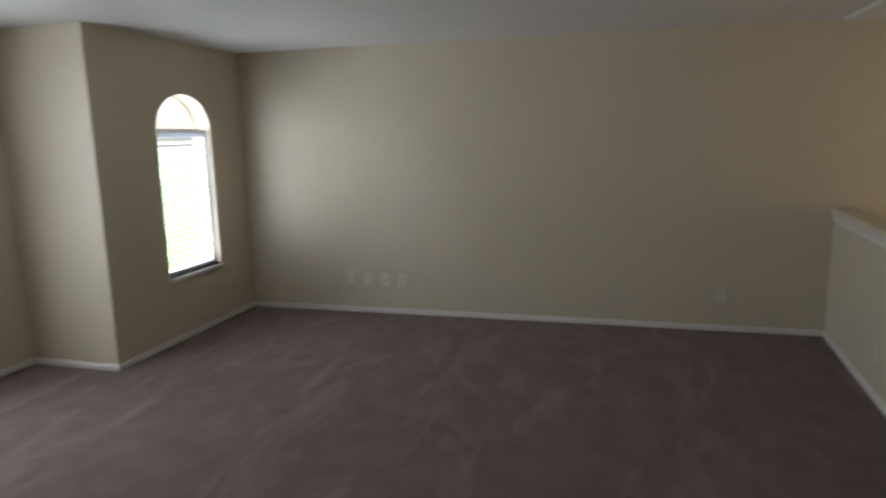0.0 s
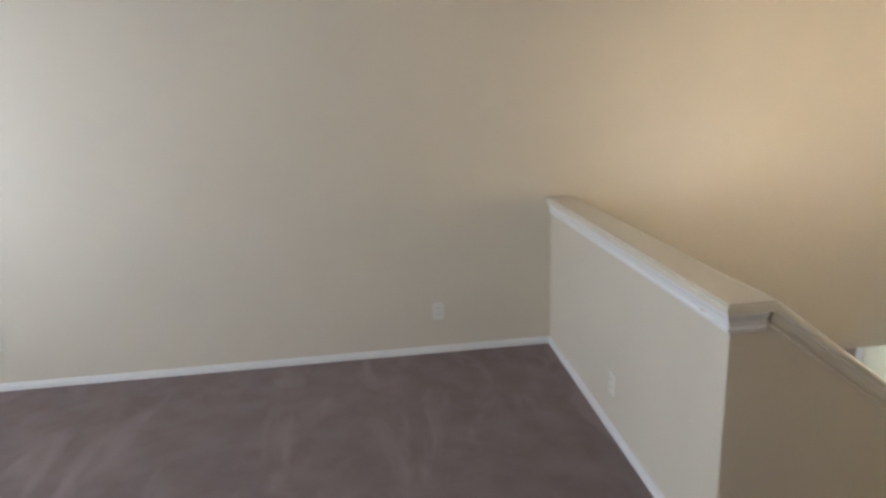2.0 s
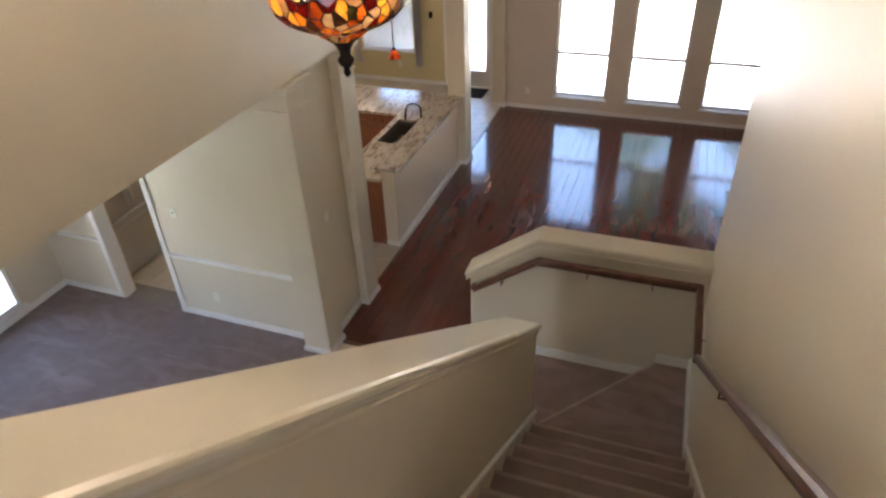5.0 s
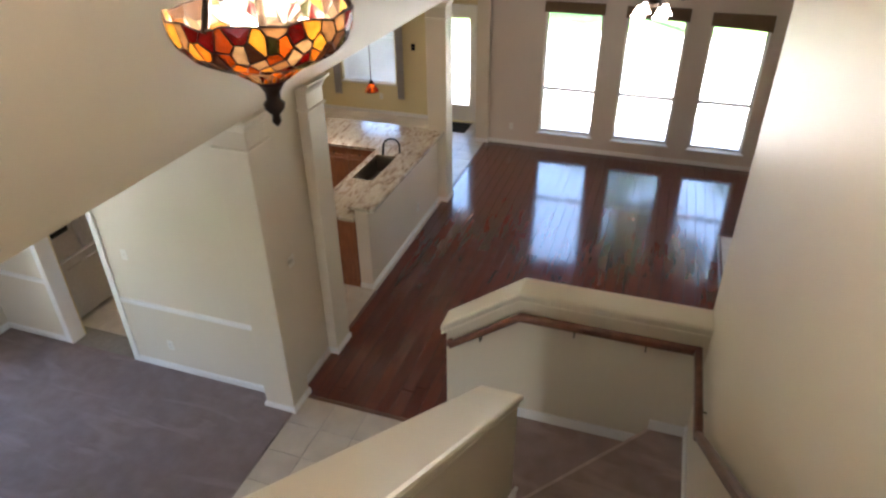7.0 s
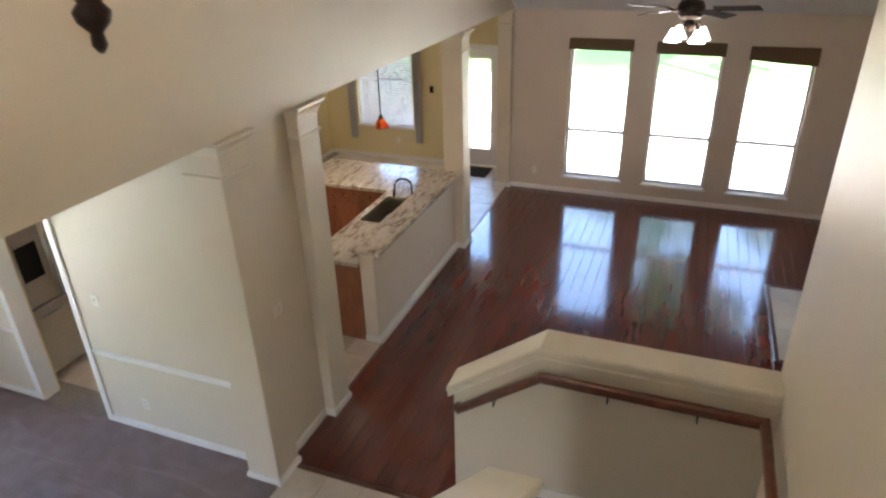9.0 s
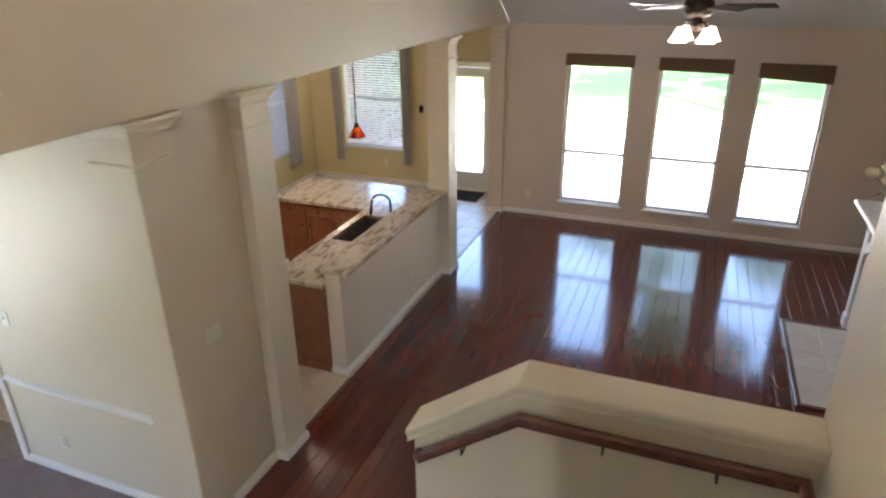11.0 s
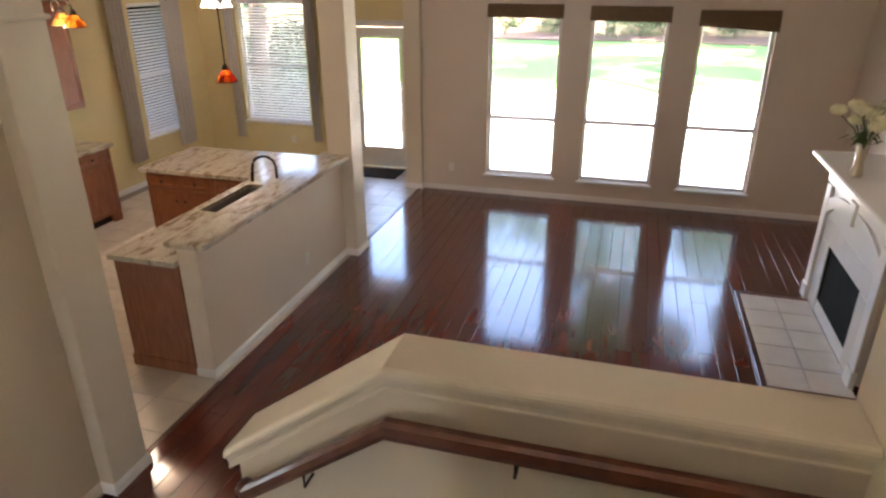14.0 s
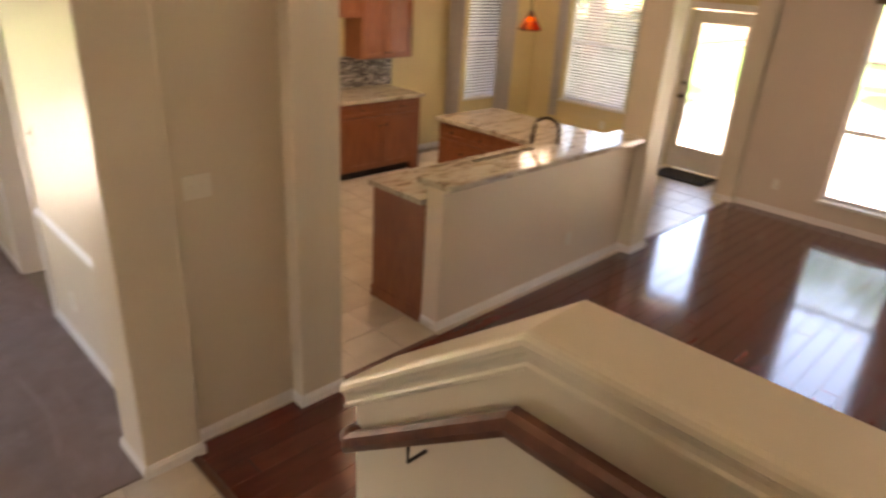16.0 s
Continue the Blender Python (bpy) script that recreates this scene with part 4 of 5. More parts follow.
# ---- nook windows, blinds, curtains ----
def nook_window(m, width, z0, z1, label):
    """A white window with its blind; faces -y in its own space, at the wall's inner face."""
    root = thing("window", m, label, "window", "nook windows", "structure")
    w = width / 2
    fr = bmesh.new()
    for a in ((-w, -w + 0.04, z0, z1), (w - 0.04, w, z0, z1), (-w + 0.04, w - 0.04, z1 - 0.04, z1), (-w + 0.04, w - 0.04, z0, z0 + 0.04), (-w + 0.04, w - 0.04, 1.45, 1.49)):
        box(a[0], a[1], 0.10, 0.14, a[2], a[3], 0.003, fr)
    part("frame", fr, TRIM, root)
    part("sill", box(-w - 0.03, w + 0.03, -0.03, 0.10, z0 - 0.03, z0 + 0.004, 0.005), TRIM, root)
    g = part("pane", box(-w + 0.04, w - 0.04, 0.118, 0.122, z0 + 0.04, z1 - 0.04), GLASS, root)
    g.visible_shadow = False
    bl = thing("window_blind", m, "white horizontal slat blind, half open", "blind", "nook blinds")
    part("headrail", box(-w + 0.01, w - 0.01, 0.02, 0.07, z1 - 0.05, z1 - 0.005, 0.004), SLAT, bl)
    part("bottom_rail", box(-w + 0.01, w - 0.01, 0.025, 0.065, z0 + 0.01, z0 + 0.025, 0.003), SLAT, bl)
    mesh = None
    n = int((z1 - z0 - 0.09) / 0.042)
    for i in range(n):
        if mesh is None:
            s = part("slat", box(-w + 0.012, w - 0.012, -0.024, 0.024, -0.0015, 0.0015), SLAT, bl)
            mesh = s.data
        else:
            s = new("slat", mesh)
            s.parent = bl
        s.matrix_local = pose(0, 0.045, z0 + 0.05 + i * 0.042, 24)
    for x in (-w * 0.6, w * 0.6):
        part("ladder_cord", box(x - 0.002, x + 0.002, 0.018, 0.020, z0 + 0.02, z1 - 0.04), SLAT, bl)


nook_window(pose(-6.09, 12.95, 0), 1.12, 0.62, 2.42, "white nook window behind a slat blind, garden beyond")
nook_window(pose(-7.3, 11.90, 0, 0, 0, 90), 0.90, 0.64, 2.42, "white side nook window behind a slat blind")


def curtain(m, width, z0, z1, folds, label):
    root = thing("curtain", m, label, "curtain", "nook curtains")
    bm = bmesh.new()
    n = folds * 10
    rows = 8
    grid = []
    for side in (0, 1):
        for j in range(rows + 1):
            f = j / rows
            z = z1 + (z0 - z1) * f
            line = []
            for i in range(n + 1):
                u = i / n
                amp = 0.028 * (0.8 + 0.3 * math.sin(3 * u + 2 * f))
                x = (u - 0.5) * width * (1 + 0.10 * f * math.sin(2.1 + 3 * f))
                y = -0.075 + amp * math.sin(2 * math.pi * folds * u + 0.6 * f) + (0.004 if side else 0)
                line.append(bm.verts.new((x, y, z)))
            grid.append(line)
    for s in (0, 1):
        for j in range(rows):
            a, b = grid[s * (rows + 1) + j], grid[s * (rows + 1) + j + 1]
            for i in range(n):
                bm.faces.new((a[i], a[i + 1], b[i + 1], b[i]))
    part("panel", bm, CURTAIN, root, smooth=True)
    gr = bmesh.new()
    for i in range(folds):
        lathe([(0.024, -0.004), (0.024, 0.004)], 12, gr, ((i + 0.5) / folds * width - width / 2, -0.075, z1 - 0.04))
    part("grommet", gr, STEEL, root, "row of steel grommets")


for x, wd in ((-6.74, 0.17), (-5.40, 0.15)):
    curtain(pose(x, 12.95, 0), wd, 0.36, 2.56, 3, "narrow grey curtain panel beside the nook window")
for y, wd in ((11.14, 0.28), (12.22, 0.38)):
    curtain(pose(-7.3, y, 0, 0, 0, 90), wd, 0.38, 2.56, 4, "long grey curtain panel hanging on a rod")


def rod(p, q, label):
    root = thing("curtain_rod", pose(*p), label, "curtain rod")
    v = Vector(q) - Vector(p)
    part("pole", tube([(0, 0, 0), v], 0.012, 10), BRONZE, root, smooth=True)
    for e in (Vector((0, 0, 0)), v):
        part("finial", lathe([(0.006, -0.03), (0.026, -0.015), (0.030, 0), (0.026, 0.015), (0.006, 0.03)], 14), BRONZE, root, smooth=True).matrix_local = Matrix.Translation(e)
        d = Vector((0, 0.075, 0)) if abs(v.x) > abs(v.y) else Vector((-0.075, 0, 0))
        part("bracket", tube([e, e + d], 0.007, 8), BRONZE, root, smooth=True)


rod((-6.88, 12.875, 2.53), (-5.30, 12.875, 2.53), "dark metal curtain rod over the nook window")
rod((-7.225, 11.0, 2.53), (-7.225, 12.75, 2.53), "dark metal curtain rod over the side window")


# ---- fireplace ----
fp = thing("fireplace", pose(0.955, 9.23, 0), "white painted fireplace with arched surround and black firebox", "fireplace")
bodyb = bmesh.new()
for a in ((0.03, 0.683, -0.74, -0.44, 0.02, 1.28), (0.03, 0.683, 0.44, 0.74, 0.02, 1.28), (0.03, 0.683, -0.44, 0.44, 0.64, 1.28), (0.03, 0.683, -0.44, 0.44, 0.02, 0.14)):
    box(*a, 0, bodyb)
part("surround", bodyb, TRIM, fp, "white painted surround")
fb = bmesh.new()
for a in ((0.50, 0.52, -0.44, 0.44, 0.14, 0.64), (0.035, 0.50, -0.44, -0.43, 0.14, 0.64), (0.035, 0.50, 0.43, 0.44, 0.14, 0.64), (0.035, 0.50, -0.43, 0.43, 0.63, 0.64), (0.035, 0.50, -0.43, 0.43, 0.14, 0.15)):
    box(*a, 0, fb)
part("firebox", fb, BLACK, fp, "black empty firebox")
part("screen", box(0.045, 0.050, -0.43, 0.43, 0.15, 0.63), BLACK, fp, "black mesh fire screen")
for s in (-1, 1):
    part("pilaster", box(0.0, 0.03, s * 0.73 - 0.06, s * 0.73 + 0.06, 0.02, 1.10, 0.004), TRIM, fp)
    part("plinth", box(-0.012, 0.03, s * 0.73 - 0.07, s * 0.73 + 0.07, 0.02, 0.16, 0.004), TRIM, fp)
ar = bmesh.new()
pts_o = [(0.79 * math.cos(a), 0.86 + 0.26 * math.sin(a)) for a in [math.pi * i / 16 for i in range(17)]]
pts_i = [(0.69 * math.cos(a), 0.80 + 0.22 * math.sin(a)) for a in [math.pi * i / 16 for i in range(17)]]
prism(pts_o + pts_i[::-1], "x", 0.002, 0.034, ar)
part("arch", ar, TRIM, fp, "white arched moulding")
part("keystone", prism([(-0.05, 1.00), (0.05, 1.00), (0.07, 1.18), (-0.07, 1.18)], "x", -0.02, 0.034), TRIM, fp)
tb = bmesh.new()
for a in ((-0.665, -0.44, 0.02, 0.64), (0.44, 0.665, 0.02, 0.64), (-0.665, 0.665, 0.644, 0.84)):
    box(0.024, 0.032, a[0], a[1], a[2], a[3], 0.002, tb)
part("tile_slip", tb, HEARTHTILE, fp, "pale tile slip round the firebox")
part("frieze", box(0.0, 0.685, -0.80, 0.80, 1.12, 1.28, 0.004), TRIM, fp)
part("bed_mould", sweep([(0, 0), (0.02, 0.01), (0.05, 0.04), (0.06, 0.05), (0, 0.05)], [(0.68, 0.80, 1.24), (0.0, 0.80, 1.24), (0.0, -0.80, 1.24), (0.68, -0.80, 1.24)]), TRIM, fp)
part("mantel_shelf", box(-0.12, 0.68, -1.0, 1.0, 1.29, 1.335, 0.010), TRIM, fp, "deep white mantel shelf")
hearth = thing("hearth", pose(0, 0, 0), "raised white tile hearth edged with dark wood", "hearth")
part("bed", box(0.40, 0.985, 8.32, 9.85, -0.01, 0.012), GROUT, hearth)
eb = bmesh.new()
box(0.355, 0.40, 8.28, 9.89, -0.01, 0.026, 0.005, eb)
box(0.40, 1.0, 9.85, 9.89, -0.01, 0.026, 0.005, eb)
box(0.40, 1.0, 8.28, 8.32, -0.01, 0.026, 0.005, eb)
part("edging", eb, RAILWOOD, hearth, "dark wooden hearth edging")
hm = None
for i in range(2):
    for j in range(5):
        if hm is None:
            t = part("tile", box(0, 0.285, 0, 0.30, 0, 0.012, 0.002), HEARTHTILE, hearth)
            hm = t.data
        else:
            t = new("tile", hm)
            t.parent = hearth
        t.matrix_local = pose(0.403 + i * 0.290, 8.323 + j * 0.306, 0.010)
vs = thing("flower_vase", pose(0.96, 9.42, 1.335), "slender cream vase with white flowers on the mantel", "vase")
part("vase", lathe([(0.04, 0), (0.045, 0.01), (0.034, 0.10), (0.040, 0.22), (0.052, 0.26), (0.048, 0.262), (0.034, 0.20)], 20), VASE, vs, smooth=True)
fr_ = random.Random(9)
for i in range(12):
    a = 2 * math.pi * i / 12 + fr_.uniform(-0.3, 0.3)
    rr_ = fr_.uniform(0.05, 0.24)
    h = fr_.uniform(0.38, 0.56)
    top = Vector((rr_ * math.cos(a), rr_ * math.sin(a), h))
    st = part("stem", tube([(0, 0, 0.15), (top.x * 0.4, top.y * 0.4, h * 0.75), top], 0.004, 6), STEM, vs)
    pb = bmesh.new()
    for k in range(6):
        b = 2 * math.pi * k / 6
        c = top + Vector((0.032 * math.cos(b), 0.032 * math.sin(b), 0.012))
        lathe([(0.005, -0.03), (0.027, -0.008), (0.029, 0.016), (0.008, 0.042)], 7, pb, c)
    part("blossom", pb, PETAL, vs, smooth=True)
lb = bmesh.new()
for i in range(16):
    a = fr_.uniform(0, 6.28)
    r1 = fr_.uniform(0.10, 0.2)
    z = fr_.uniform(0.24, 0.36)
    d, n = Vector((math.cos(a), math.sin(a), 0)), Vector((-math.sin(a), math.cos(a), 0))
    p0, p1, p2 = Vector((0, 0, 0.24)) + d * 0.02, d * r1 * 0.6 + Vector((0, 0, z + 0.03)), d * r1 + Vector((0, 0, z - 0.02))
    q = [lb.verts.new(v) for v in (p0, p1 + n * 0.022, p2, p1 - n * 0.022)]
    lb.faces.new(q)
part("leaves", lb, STEM, vs, "dark green leaves")


# ---- ceiling fans ----
def ceiling_fan(m, rod_len, radius, turn, label, shades, wood=BRONZE):
    root = thing("ceiling_fan", m, label, "ceiling fan")
    part("canopy", lathe([(0.02, 0.0), (0.07, 0.01), (0.07, 0.05), (0.02, 0.09)], 20), BRONZE, root, smooth=True).matrix_local = pose(0, 0, rod_len)
    part("downrod", tube([(0, 0, 0.08), (0, 0, rod_len + 0.05)], 0.013, 10), BRONZE, root, smooth=True)
    part("motor", lathe([(0.03, -0.09), (0.09, -0.085), (0.12, -0.04), (0.125, 0.02), (0.10, 0.07), (0.03, 0.10)], 28), BRONZE, root, smooth=True)
    bd = bmesh.new()
    box(0.20, radius, -0.062, 0.062, -0.004, 0.004, 0.003, bd)
    first = None
    for i in range(5):
        b = part("blade", bd, wood, root, "dark fan blade") if first is None else new("blade", first)
        first = first or b.data
        b.parent = root
        b.matrix_local = pose(0, 0, 0, 0, 0, turn + 72 * i) @ pose(0, 0, 0.0, 12)
        ir = part("blade_iron", tube([(0.10, 0, -0.01), (0.16, 0, -0.02), (0.24, 0, -0.006)], 0.010, 6), BRONZE, root)
        ir.matrix_local = pose(0, 0, 0, 0, 0, turn + 72 * i)
    part("light_kit", lathe([(0.02, -0.20), (0.05, -0.19), (0.055, -0.14), (0.03, -0.09)], 18), BRONZE, root, smooth=True)
    for i in range(shades):
        a = math.radians(turn + 20 + 360 / shades * i)
        c = Vector((math.cos(a), math.sin(a), 0))
        part("arm", tube([c * 0.04 + Vector((0, 0, -0.15)), c * 0.11 + Vector((0, 0, -0.12)), c * 0.15 + Vector((0, 0, -0.17))], 0.008, 8), BRONZE, root, smooth=True)
        part("shade", lathe([(0.022, 0.0), (0.035, -0.03), (0.055, -0.075), (0.078, -0.11), (0.074, -0.11), (0.03, -0.02)], 18), FROST, root, "lit frosted bell glass shade", True).matrix_local = pose(*(c * 0.155), 0, 0, 0) @ pose(0, 0, -0.17)
    return root


ceiling_fan(pose(-0.90, 9.0, 3.23), 4.68 - 3.23, 0.62, 14, "dark bronze ceiling fan with four lit glass shades", 4)
ceiling_fan(pose(-6.35, 12.05, 2.64), 0.12, 0.50, 40, "small ceiling fan with lit glass over the nook", 3, SLAT)


# ---- chandelier over the entry ----
ch = thing("chandelier", pose(-1.63, 3.03, 3.83), "stained glass bowl chandelier, lit, on bronze rods", "chandelier")
prof = [(0.95 * r, 0.125 + (z - 0.125) * 1.15) for r, z in [(0.048, 0.125), (0.078, 0.146), (0.112, 0.160), (0.150, 0.172), (0.186, 0.188), (0.212, 0.210), (0.226, 0.240), (0.228, 0.27)]]
cr = random.Random(12)
# irregular cells on the bowl: u runs round the rim, v up the side
NU, ULEN = 230, 6.6
seeds = []
while len(seeds) < NU:
    c = (cr.uniform(0, ULEN), cr.uniform(0.0, 1.0))
    if all((min(abs(c[0] - q[0]), ULEN - abs(c[0] - q[0])) ** 2 + ((c[1] - q[1]) * 1.0) ** 2) > 0.0085 for q in seeds):
        seeds.append(c)


def clip(poly, a, b, c):
    """The part of a polygon where a*x + b*y <= c."""
    out = []
    for p, q in zip(poly, poly[1:] + poly[:1]):
        dp, dq = a * p[0] + b * p[1] - c, a * q[0] + b * q[1] - c
        if dp <= 0:
            out.append(p)
        if dp * dq < 0:
            t = dp / (dp - dq)
            out.append((p[0] + t * (q[0] - p[0]), p[1] + t * (q[1] - p[1])))
    return out


def on_bowl(u, v):
    k = min(max(v, 0), 1) * (len(prof) - 1)
    i = min(int(k), len(prof) - 2)
    f = k - i
    r = prof[i][0] + f * (prof[i + 1][0] - prof[i][0])
    z = prof[i][1] + f * (prof[i + 1][1] - prof[i][1])
    a = 2 * math.pi * u / ULEN
    if v > 0.97:
        z += 0.006 * math.sin(9 * a) + 0.004 * math.sin(17 * a)
    return Vector((r * math.cos(a), r * math.sin(a), z))


lead = bmesh.new()


def glass_bit(ps, root, lead_bm, material, name="glass_piece", gap=0.985):
    c = sum(ps, Vector()) / len(ps)
    n = (ps[1] - ps[0]).cross(ps[-1] - ps[0]).normalized()
    if n.dot(Vector((c.x, c.y, -0.02))) < 0:
        n = -n
    bm = bmesh.new()
    q = [c + (p - c) * gap for p in ps]
    lo = [bm.verts.new(p - n * 0.0015) for p in q]
    hi = [bm.verts.new(p + n * 0.0015) for p in q]
    top = bm.verts.new(c + n * 0.004)
    m = len(q)
    bm.faces.new(lo)
    for i in range(m):
        bm.faces.new((hi[i], hi[(i + 1) % m], top))
        bm.faces.new((lo[i], lo[(i + 1) % m], hi[(i + 1) % m], hi[i]))
    part(name, bm, material, root)
    for i in range(m):
        a, b = ps[i], ps[(i + 1) % m]
        tube([a, b], 0.0030, 4, lead_bm)


for cu, cv in seeds:
    cell = [(cu - 1.0, 0.0), (cu + 1.0, 0.0), (cu + 1.0, 1.0), (cu - 1.0, 1.0)]
    for qu, qv in seeds:
        for sh in (-ULEN, 0, ULEN):
            du, dv = qu + sh - cu, qv - cv
            if (du or dv) and abs(du) < 2.0:
                cell = clip(cell, du, dv, du * (cu + du / 2) + dv * (cv + dv / 2))
    tidy = [p for i, p in enumerate(cell) if (p[0] - cell[i - 1][0]) ** 2 + (p[1] - cell[i - 1][1]) ** 2 > 0.0005]
    if len(tidy) >= 3:
        glass_bit([on_bowl(*p) for p in tidy], ch, lead, STAINED, gap=0.97)
part("leading", lead, BRONZE, ch, "dark lead came between the glass")
part("finial", lathe([(0.004, 0), (0.012, 0.012), (0.010, 0.03), (0.024, 0.045), (0.028, 0.06), (0.018, 0.072), (0.020, 0.09), (0.032, 0.110), (0.050, 0.130), (0.045, 0.134)], 18), BRONZE, ch, "dark bronze finial", True)
for i in range(3):
    a = math.radians(30 + 120 * i)
    c = Vector((math.cos(a), math.sin(a), 0))
    part("rod", tube([c * 0.214 + Vector((0, 0, 0.28)), c * 0.14 + Vector((0, 0, 0.46)), c * 0.05 + Vector((0, 0, 0.64))], 0.008, 8), BRONZE, ch, smooth=True)
    bb = c * 0.10 + Vector((0, 0, 0.225))
    bo = part("bulb", lathe([(0.012, -0.045), (0.020, -0.03), (0.033, 0.0), (0.030, 0.022), (0.012, 0.036)], 14), BULB, ch, "glowing bulb", True)
    bo.matrix_local = Matrix.Translation(bb)
part("stem", tube([(0, 0, 0.12), (0, 0, 0.68)], 0.010, 10), BRONZE, ch, smooth=True)
part("hub", lathe([(0.02, 0.60), (0.055, 0.62), (0.06, 0.645), (0.03, 0.67), (0.015, 0.70)], 18), BRONZE, ch, smooth=True)
part("hanging_rod", tube([(0, 0, 0.69), (0, 0, 5.47 - 3.83 - 0.02)], 0.006, 8), BRONZE, ch, smooth=True)
part("canopy", lathe([(0.03, 5.47 - 3.83 - 0.05), (0.065, 5.47 - 3.83 - 0.02), (0.065, 5.47 - 3.83)], 18), BRONZE, ch, smooth=True)
lamp("chandelier_light", "POINT", 5.5, (1.0, 0.82, 0.57), pose(-1.63, 3.03, 4.15), 0.14)


# ---- kitchen pendants ----
def bell(root, m, glass_mat, name="shade"):
    """A small flared amber stained glass shade of two rows."""
    rows = [(0.024, 0.10), (0.055, 0.055), (0.088, 0.0)]
    seg = 10
    ld = bmesh.new()
    holder = part(name, lathe([(0.014, 0.14), (0.022, 0.125), (0.030, 0.10), (0.024, 0.095)], 14), BRONZE, root, "amber glass bell shade with a bronze cap", True)
    holder.matrix_local = m
    for (r0, z0), (r1, z1) in zip(rows, rows[1:]):
        for i in range(seg):
            a0, a1 = 2 * math.pi * i / seg, 2 * math.pi * (i + 1) / seg
            ps = [Vector((r * math.cos(a), r * math.sin(a), z)) for r, z, a in ((r0, z0, a0), (r0, z0, a1), (r1, z1, a1), (r1, z1, a0))]
            glass_bit(ps, holder, ld, glass_mat)
    part("leading", ld, BRONZE, holder)
    part("bulb", lathe([(0.008, 0.085), (0.018, 0.06), (0.022, 0.04), (0.012, 0.02)], 12), BULB, holder, smooth=True)


pd = thing("pendant_lamp", pose(-4.0, 8.62, 1.97), "amber stained glass pendant lamp over the bar", "pendant lamp")
bell(pd, pose(0, 0, 0), AMBER)
part("stem", tube([(0, 0, 0.13), (0, 0, 0.80)], 0.006, 8), BRONZE, pd, smooth=True)
part("canopy", lathe([(0.02, 0.79), (0.06, 0.83), (0.06, 0.868)], 16), BRONZE, pd, smooth=True)
kl = thing("kitchen_chandelier", pose(-5.50, 8.50, 2.38), "bronze three-arm kitchen light with amber glass shades", "chandelier")
for i in range(3):
    a = math.radians(0 + 120 * i)
    c = Vector((math.cos(a), math.sin(a), 0))
    arm = [c * 0.02 + Vector((0, 0, 0.30))] + [c * (0.02 + 0.18 * k / 8) + Vector((0, 0, 0.20 + 0.07 * math.sin(math.pi * (k / 8) * 1.1 + 0.4))) for k in range(1, 9)] + [c * 0.20 + Vector((0, 0, 0.12))]
    part("arm", tube(arm, 0.007, 8), BRONZE, kl, smooth=True)
    bell(kl, Matrix.Translation(c * 0.20), HONEY)
part("stem", tube([(0, 0, 0.12), (0, 0, 0.455)], 0.010, 10), BRONZE, kl, smooth=True)
lamp("kitchen_light", "POINT", 2.5, WARM, pose(-5.50, 8.50, 2.32), 0.12)


# ---- garden ----
structure("ground", box(-400, 400, 13.14, 900, -0.45, -0.16), LAWN, "mown green lawn behind the house, sunlit", "lawn")
structure("ground", box(-400, -7.49, -300, 13.14, -0.45, -0.16), LAWN, "mown green lawn beside the house", "lawn")
structure("patio", box(-7.2, 12, 13.14, 21.5, -0.16, -0.08, 0.01), PATIO, "pale concrete patio outside the back door", "patio")
structure("mulch_bed", prism([(-18, 36.2), (-6, 35.4), (0, 36.0), (6, 35.2), (18, 36.4), (18, 39.3), (-18, 39.3)], "z", -0.16, -0.10), MULCH, "brown mulch bed in front of the fence", "mulch bed")
structure("mulch_bed", prism([(-12, 6), (-9.2, 6), (-8.6, 12), (-8.2, 15.5), (-6.6, 17.5), (-8.5, 20.5), (-12, 20)], "z", -0.16, -0.10), MULCH, "sunlit mulch bed beside the nook", "mulch bed")


structure("path", prism([(-12.8, -6), (-7.6, -6), (-7.6, 5.9), (-12.8, 5.9)], "z", -0.16, -0.10), PATIO, "pale concrete path along the dining room side", "path")


def fence_run(p, q, n, label):
    root = thing("fence", pose(*p), label, "fence")
    v = Vector(q) - Vector(p)
    ang = math.degrees(math.atan2(v.y, v.x))
    root.matrix_world = pose(*p, 0, 0, ang)
    ln = v.length
    pm = None
    for i in range(n):
        w = ln / n
        if pm is None:
            b = part("board", box(0, w - 0.012, -0.01, 0.01, 0.0, 1.8, 0.003), FENCE, root)
            pm = b.data
        else:
            b = new("board", pm)
            b.parent = root
        b.matrix_local = pose(i * w, 0, 0.02 * math.sin(i * 1.7))
    for z in (0.3, 1.5):
        part("rail", box(0, ln, 0.01, 0.05, z, z + 0.09), FENCE, root)


fence_run((-20, 39.4, -0.16), (20, 39.4, -0.16), 200, "weathered cedar board fence at the back of the garden")
fence_run((-13.5, 39.4, -0.16), (-13.5, 2.0, -0.16), 180, "weathered cedar board fence along the side")


def leaves(bm, rng_, centre, radius, count, size, squash=1.0):
    for _ in range(count):
        d = Vector((rng_.gauss(0, 1), rng_.gauss(0, 1), rng_.gauss(0, 1))).normalized() * radius * rng_.uniform(0.55, 1.0) ** 0.6
        d.z *= squash
        c = Vector(centre) + d
        u = Vector((rng_.gauss(0, 1), rng_.gauss(0, 1), rng_.gauss(0, 1))).normalized()
        w = u.cross(Vector((rng_.gauss(0, 1), rng_.gauss(0, 1), rng_.gauss(0, 1)))).normalized()
        s = size * rng_.uniform(0.6, 1.3)
        q = [bm.verts.new(c + u * s), bm.verts.new(c + w * s * 0.45), bm.verts.new(c - u * s), bm.verts.new(c - w * s * 0.45)]
        bm.faces.new(q)


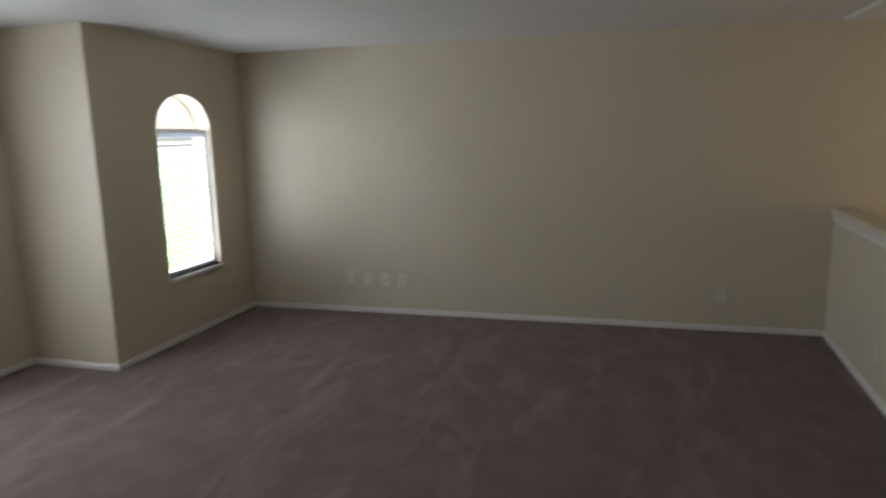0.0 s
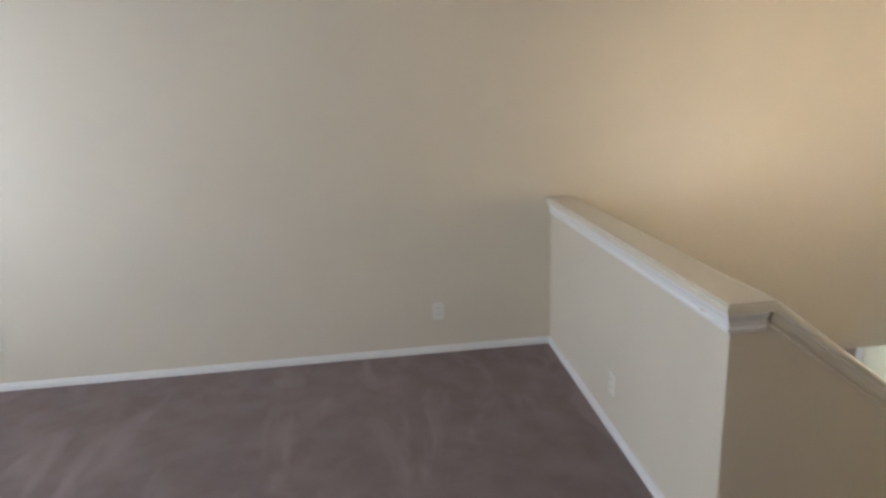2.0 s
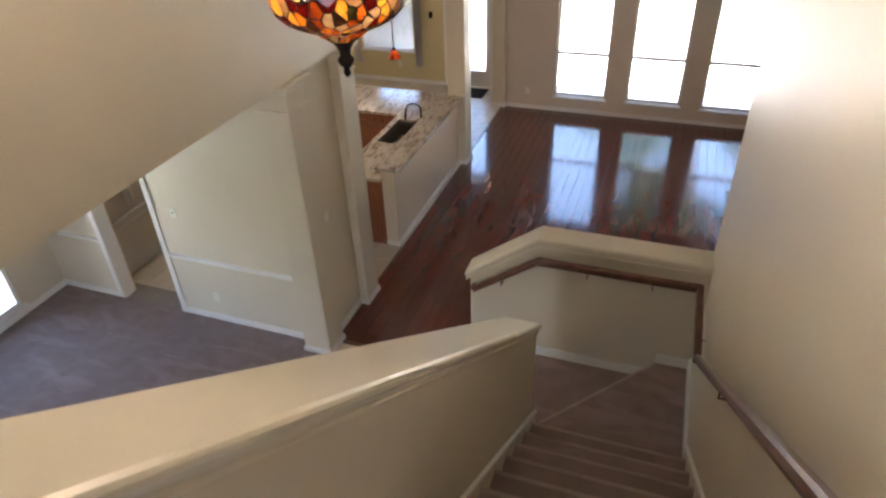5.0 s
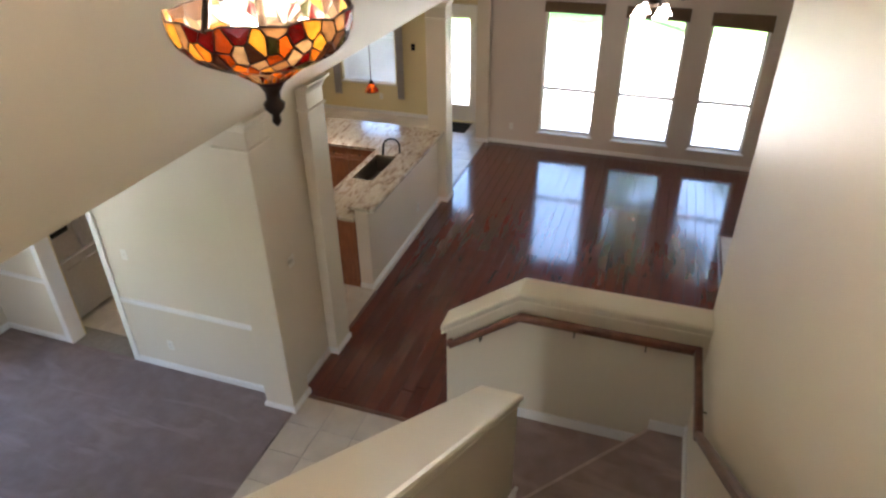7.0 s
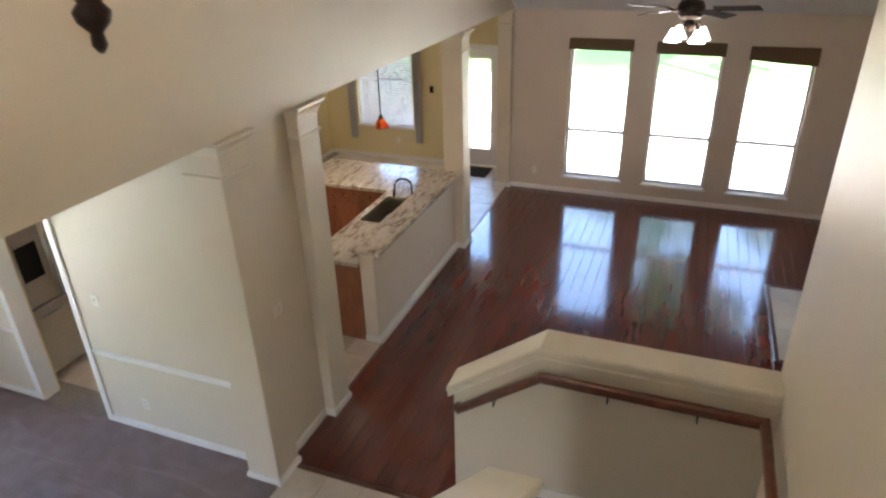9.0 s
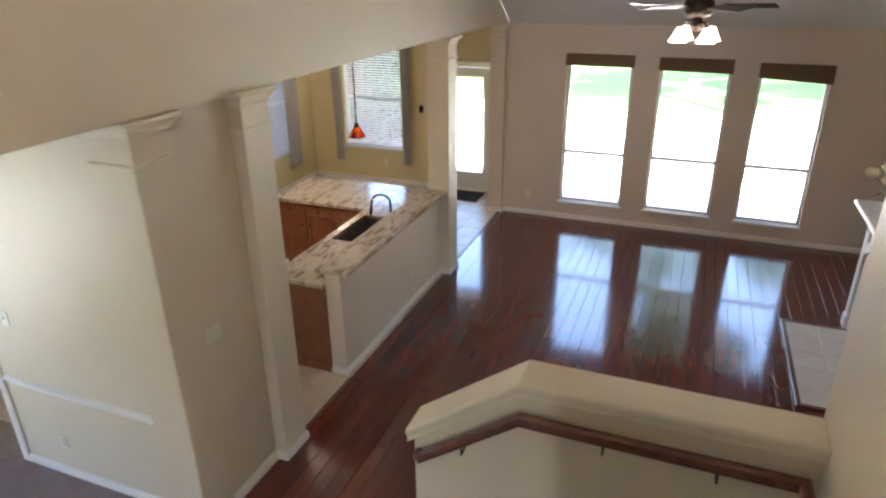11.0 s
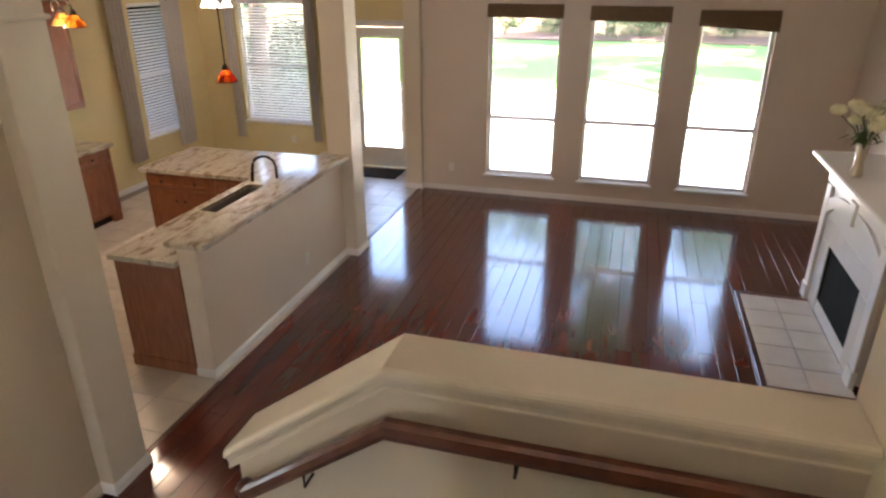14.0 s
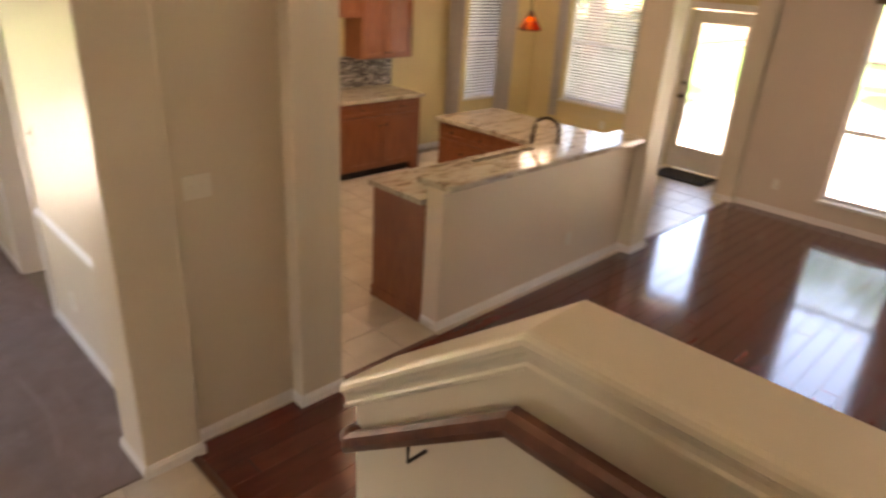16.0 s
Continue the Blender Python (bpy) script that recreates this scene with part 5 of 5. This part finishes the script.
def tree(x, y, h, spread, seed, label, count=2600):
    rg = random.Random(seed)
    root = thing("tree", pose(x, y, -0.16), label, "tree")
    tr = tube([(0, 0, 0), (0.06, 0.02, h * 0.25), (-0.03, 0.08, h * 0.5)], 0.16, 10)
    for i in range(6):
        a = i * 1.05 + rg.uniform(-0.2, 0.2)
        z = h * rg.uniform(0.35, 0.5)
        tube([(0, 0.05, z), (0.5 * spread * math.cos(a), 0.5 * spread * math.sin(a), h * 0.62), (0.85 * spread * math.cos(a), 0.85 * spread * math.sin(a), h * rg.uniform(0.66, 0.85))], 0.055, 6, tr)
    part("trunk", tr, BARK, root)
    bm = bmesh.new()
    for i in range(16):
        a = rg.uniform(0, 6.28)
        r = spread * rg.uniform(0.2, 0.95)
        c = (r * math.cos(a), r * math.sin(a), h * rg.uniform(0.5, 0.98))
        leaves(bm, rg, c, spread * rg.uniform(0.28, 0.45), count // 16, 0.11, 0.75)
    tagged(part("crown", bm, LEAF, root), "uneven crown of small green leaves")


tree(-9.8, 14.2, 5.0, 2.3, 3, "leafy garden tree near the breakfast nook")
tree(-12.2, 10.4, 5.0, 1.8, 5, "leafy garden tree outside the kitchen window")
# placed with crowns above the view, to shade lawn and darken floor reflections
for tx, ty, th, ts, sd in ((0.32, 21.8, 13.0, 2.9, 8), (5.2, 22.5, 12.0, 3.2, 9), (8.6, 30.0, 10.0, 4.8, 10), (-3.2, 33.0, 9.5, 4.0, 12), (1.8, 35.0, 10.5, 4.6, 13), (8.5, 35.5, 10.5, 4.6, 14)):
    tree(tx, ty, th, ts, sd, "tall leafy garden tree placed to shade the lawn", 18000)
# crowns out of view, added to keep sun off the bushes behind the nook
tree(-8.4, 15.4, 9.2, 4.3, 11, "dense dark tree added to shade the bushes by the nook", 32000)
tree(-7.4, 14.7, 9.4, 3.4, 15, "dense dark tree added close to the nook for shade", 26000)


def bush(x, y, r, seed, n=170):
    rg = random.Random(seed)
    root = thing("bush", pose(x, y, -0.12), "dense green garden bush in the mulch bed", "bush", "garden bushes")
    part("stems", tube([(0, 0, 0), (0.03, 0, r * 0.7)], 0.03, 6, tube([(0, 0, 0), (r * 0.4, 0.1, r * 0.8)], 0.02, 6)), BARK, root)
    bm = bmesh.new()
    for i in range(6):
        leaves(bm, rg, (rg.uniform(-0.5, 0.5) * r, rg.uniform(-0.5, 0.5) * r, r * rg.uniform(0.5, 1.0)), r * 0.6, n, 0.07)
    part("foliage", bm, LEAF, root)


for i, (x, y, r) in enumerate(((-7.2, 37.4, 1.0), (-4.6, 37.8, 1.1), (-2.2, 37.2, 1.3), (-0.4, 37.9, 1.1), (1.6, 37.3, 1.2), (3.6, 37.8, 1.0), (5.8, 37.2, 1.2), (8.4, 37.6, 1.1), (-8.9, 13.0, 0.7), (-9.0, 11.3, 0.6), (-9.4, 16.6, 0.8), (-9.8, 18.6, 0.7))):
    bush(x, y, r, 20 + i)
for i, (x, y, r) in enumerate(((-7.9, 15.3, 1.25), (-9.2, 16.2, 1.35), (-8.6, 17.9, 1.4))):
    bush(x, y, r, 50 + i, 480)

# ---- pieces of the floors ----
pl = random.Random(31)
WIDTH = 0.128
lengths = (0.6, 0.9, 1.2, 1.5)
plank_mesh = {}
x = -3.50
while x < 1.62:
    w = min(WIDTH, 1.64 - x)
    y = 5.53 - pl.uniform(0, 0.8)
    while y < 12.2:
        ln = pl.choice(lengths)
        y0, y1 = max(y, 5.53), min(y + ln, 12.198)
        if y1 - y0 > 0.05 and not (x > -0.15 and y1 < 5.65):
            key = (round(w, 3), round(y1 - y0, 2))
            if key not in plank_mesh:
                ob = part("plank", box(0.0019, w - 0.0019, 0.0019, round(y1 - y0, 2) - 0.0019, 0, 0.014, 0.0011), WOOD, living_floor)
                plank_mesh[key] = ob.data
            else:
                ob = new("plank", plank_mesh[key])
                ob.parent = living_floor
            ob.matrix_local = pose(x, y0, -0.0145 + pl.uniform(-0.0004, 0.0004), pl.uniform(-0.02, 0.02), pl.uniform(-0.018, 0.018))
        y += ln
    x += WIDTH
PITCH = 0.33
tmesh = None


def lay(parent, x0, y0, nx, ny, skip=lambda cx, cy: False):
    global tmesh
    for i in range(nx):
        for j in range(ny):
            cx, cy = x0 + (i + 0.5) * PITCH, y0 + (j + 0.5) * PITCH
            if skip(cx, cy):
                continue
            if tmesh is None:
                ob = part("tile", box(-PITCH / 2 + 0.003, PITCH / 2 - 0.003, -PITCH / 2 + 0.003, PITCH / 2 - 0.003, 0, 0.008, 0.0015), TILE, parent)
                tmesh = ob.data
            else:
                ob = new("tile", tmesh)
                ob.parent = parent
            ob.matrix_local = pose(cx, cy, -0.004 + 0.0006 * math.sin(i * 7 + j * 3), 0, 0, 90 * ((i * 5 + j * 3) % 4))


lay(kitchen_floor, -3.50 - 11 * PITCH, 12.95 - 22 * PITCH, 11, 22, lambda cx, cy: cx < -6.7 and cy < 10.0)
lay(entry_floor, -3.45, 5.485 - 9 * PITCH, 6, 9, lambda cx, cy: cx > -1.36)
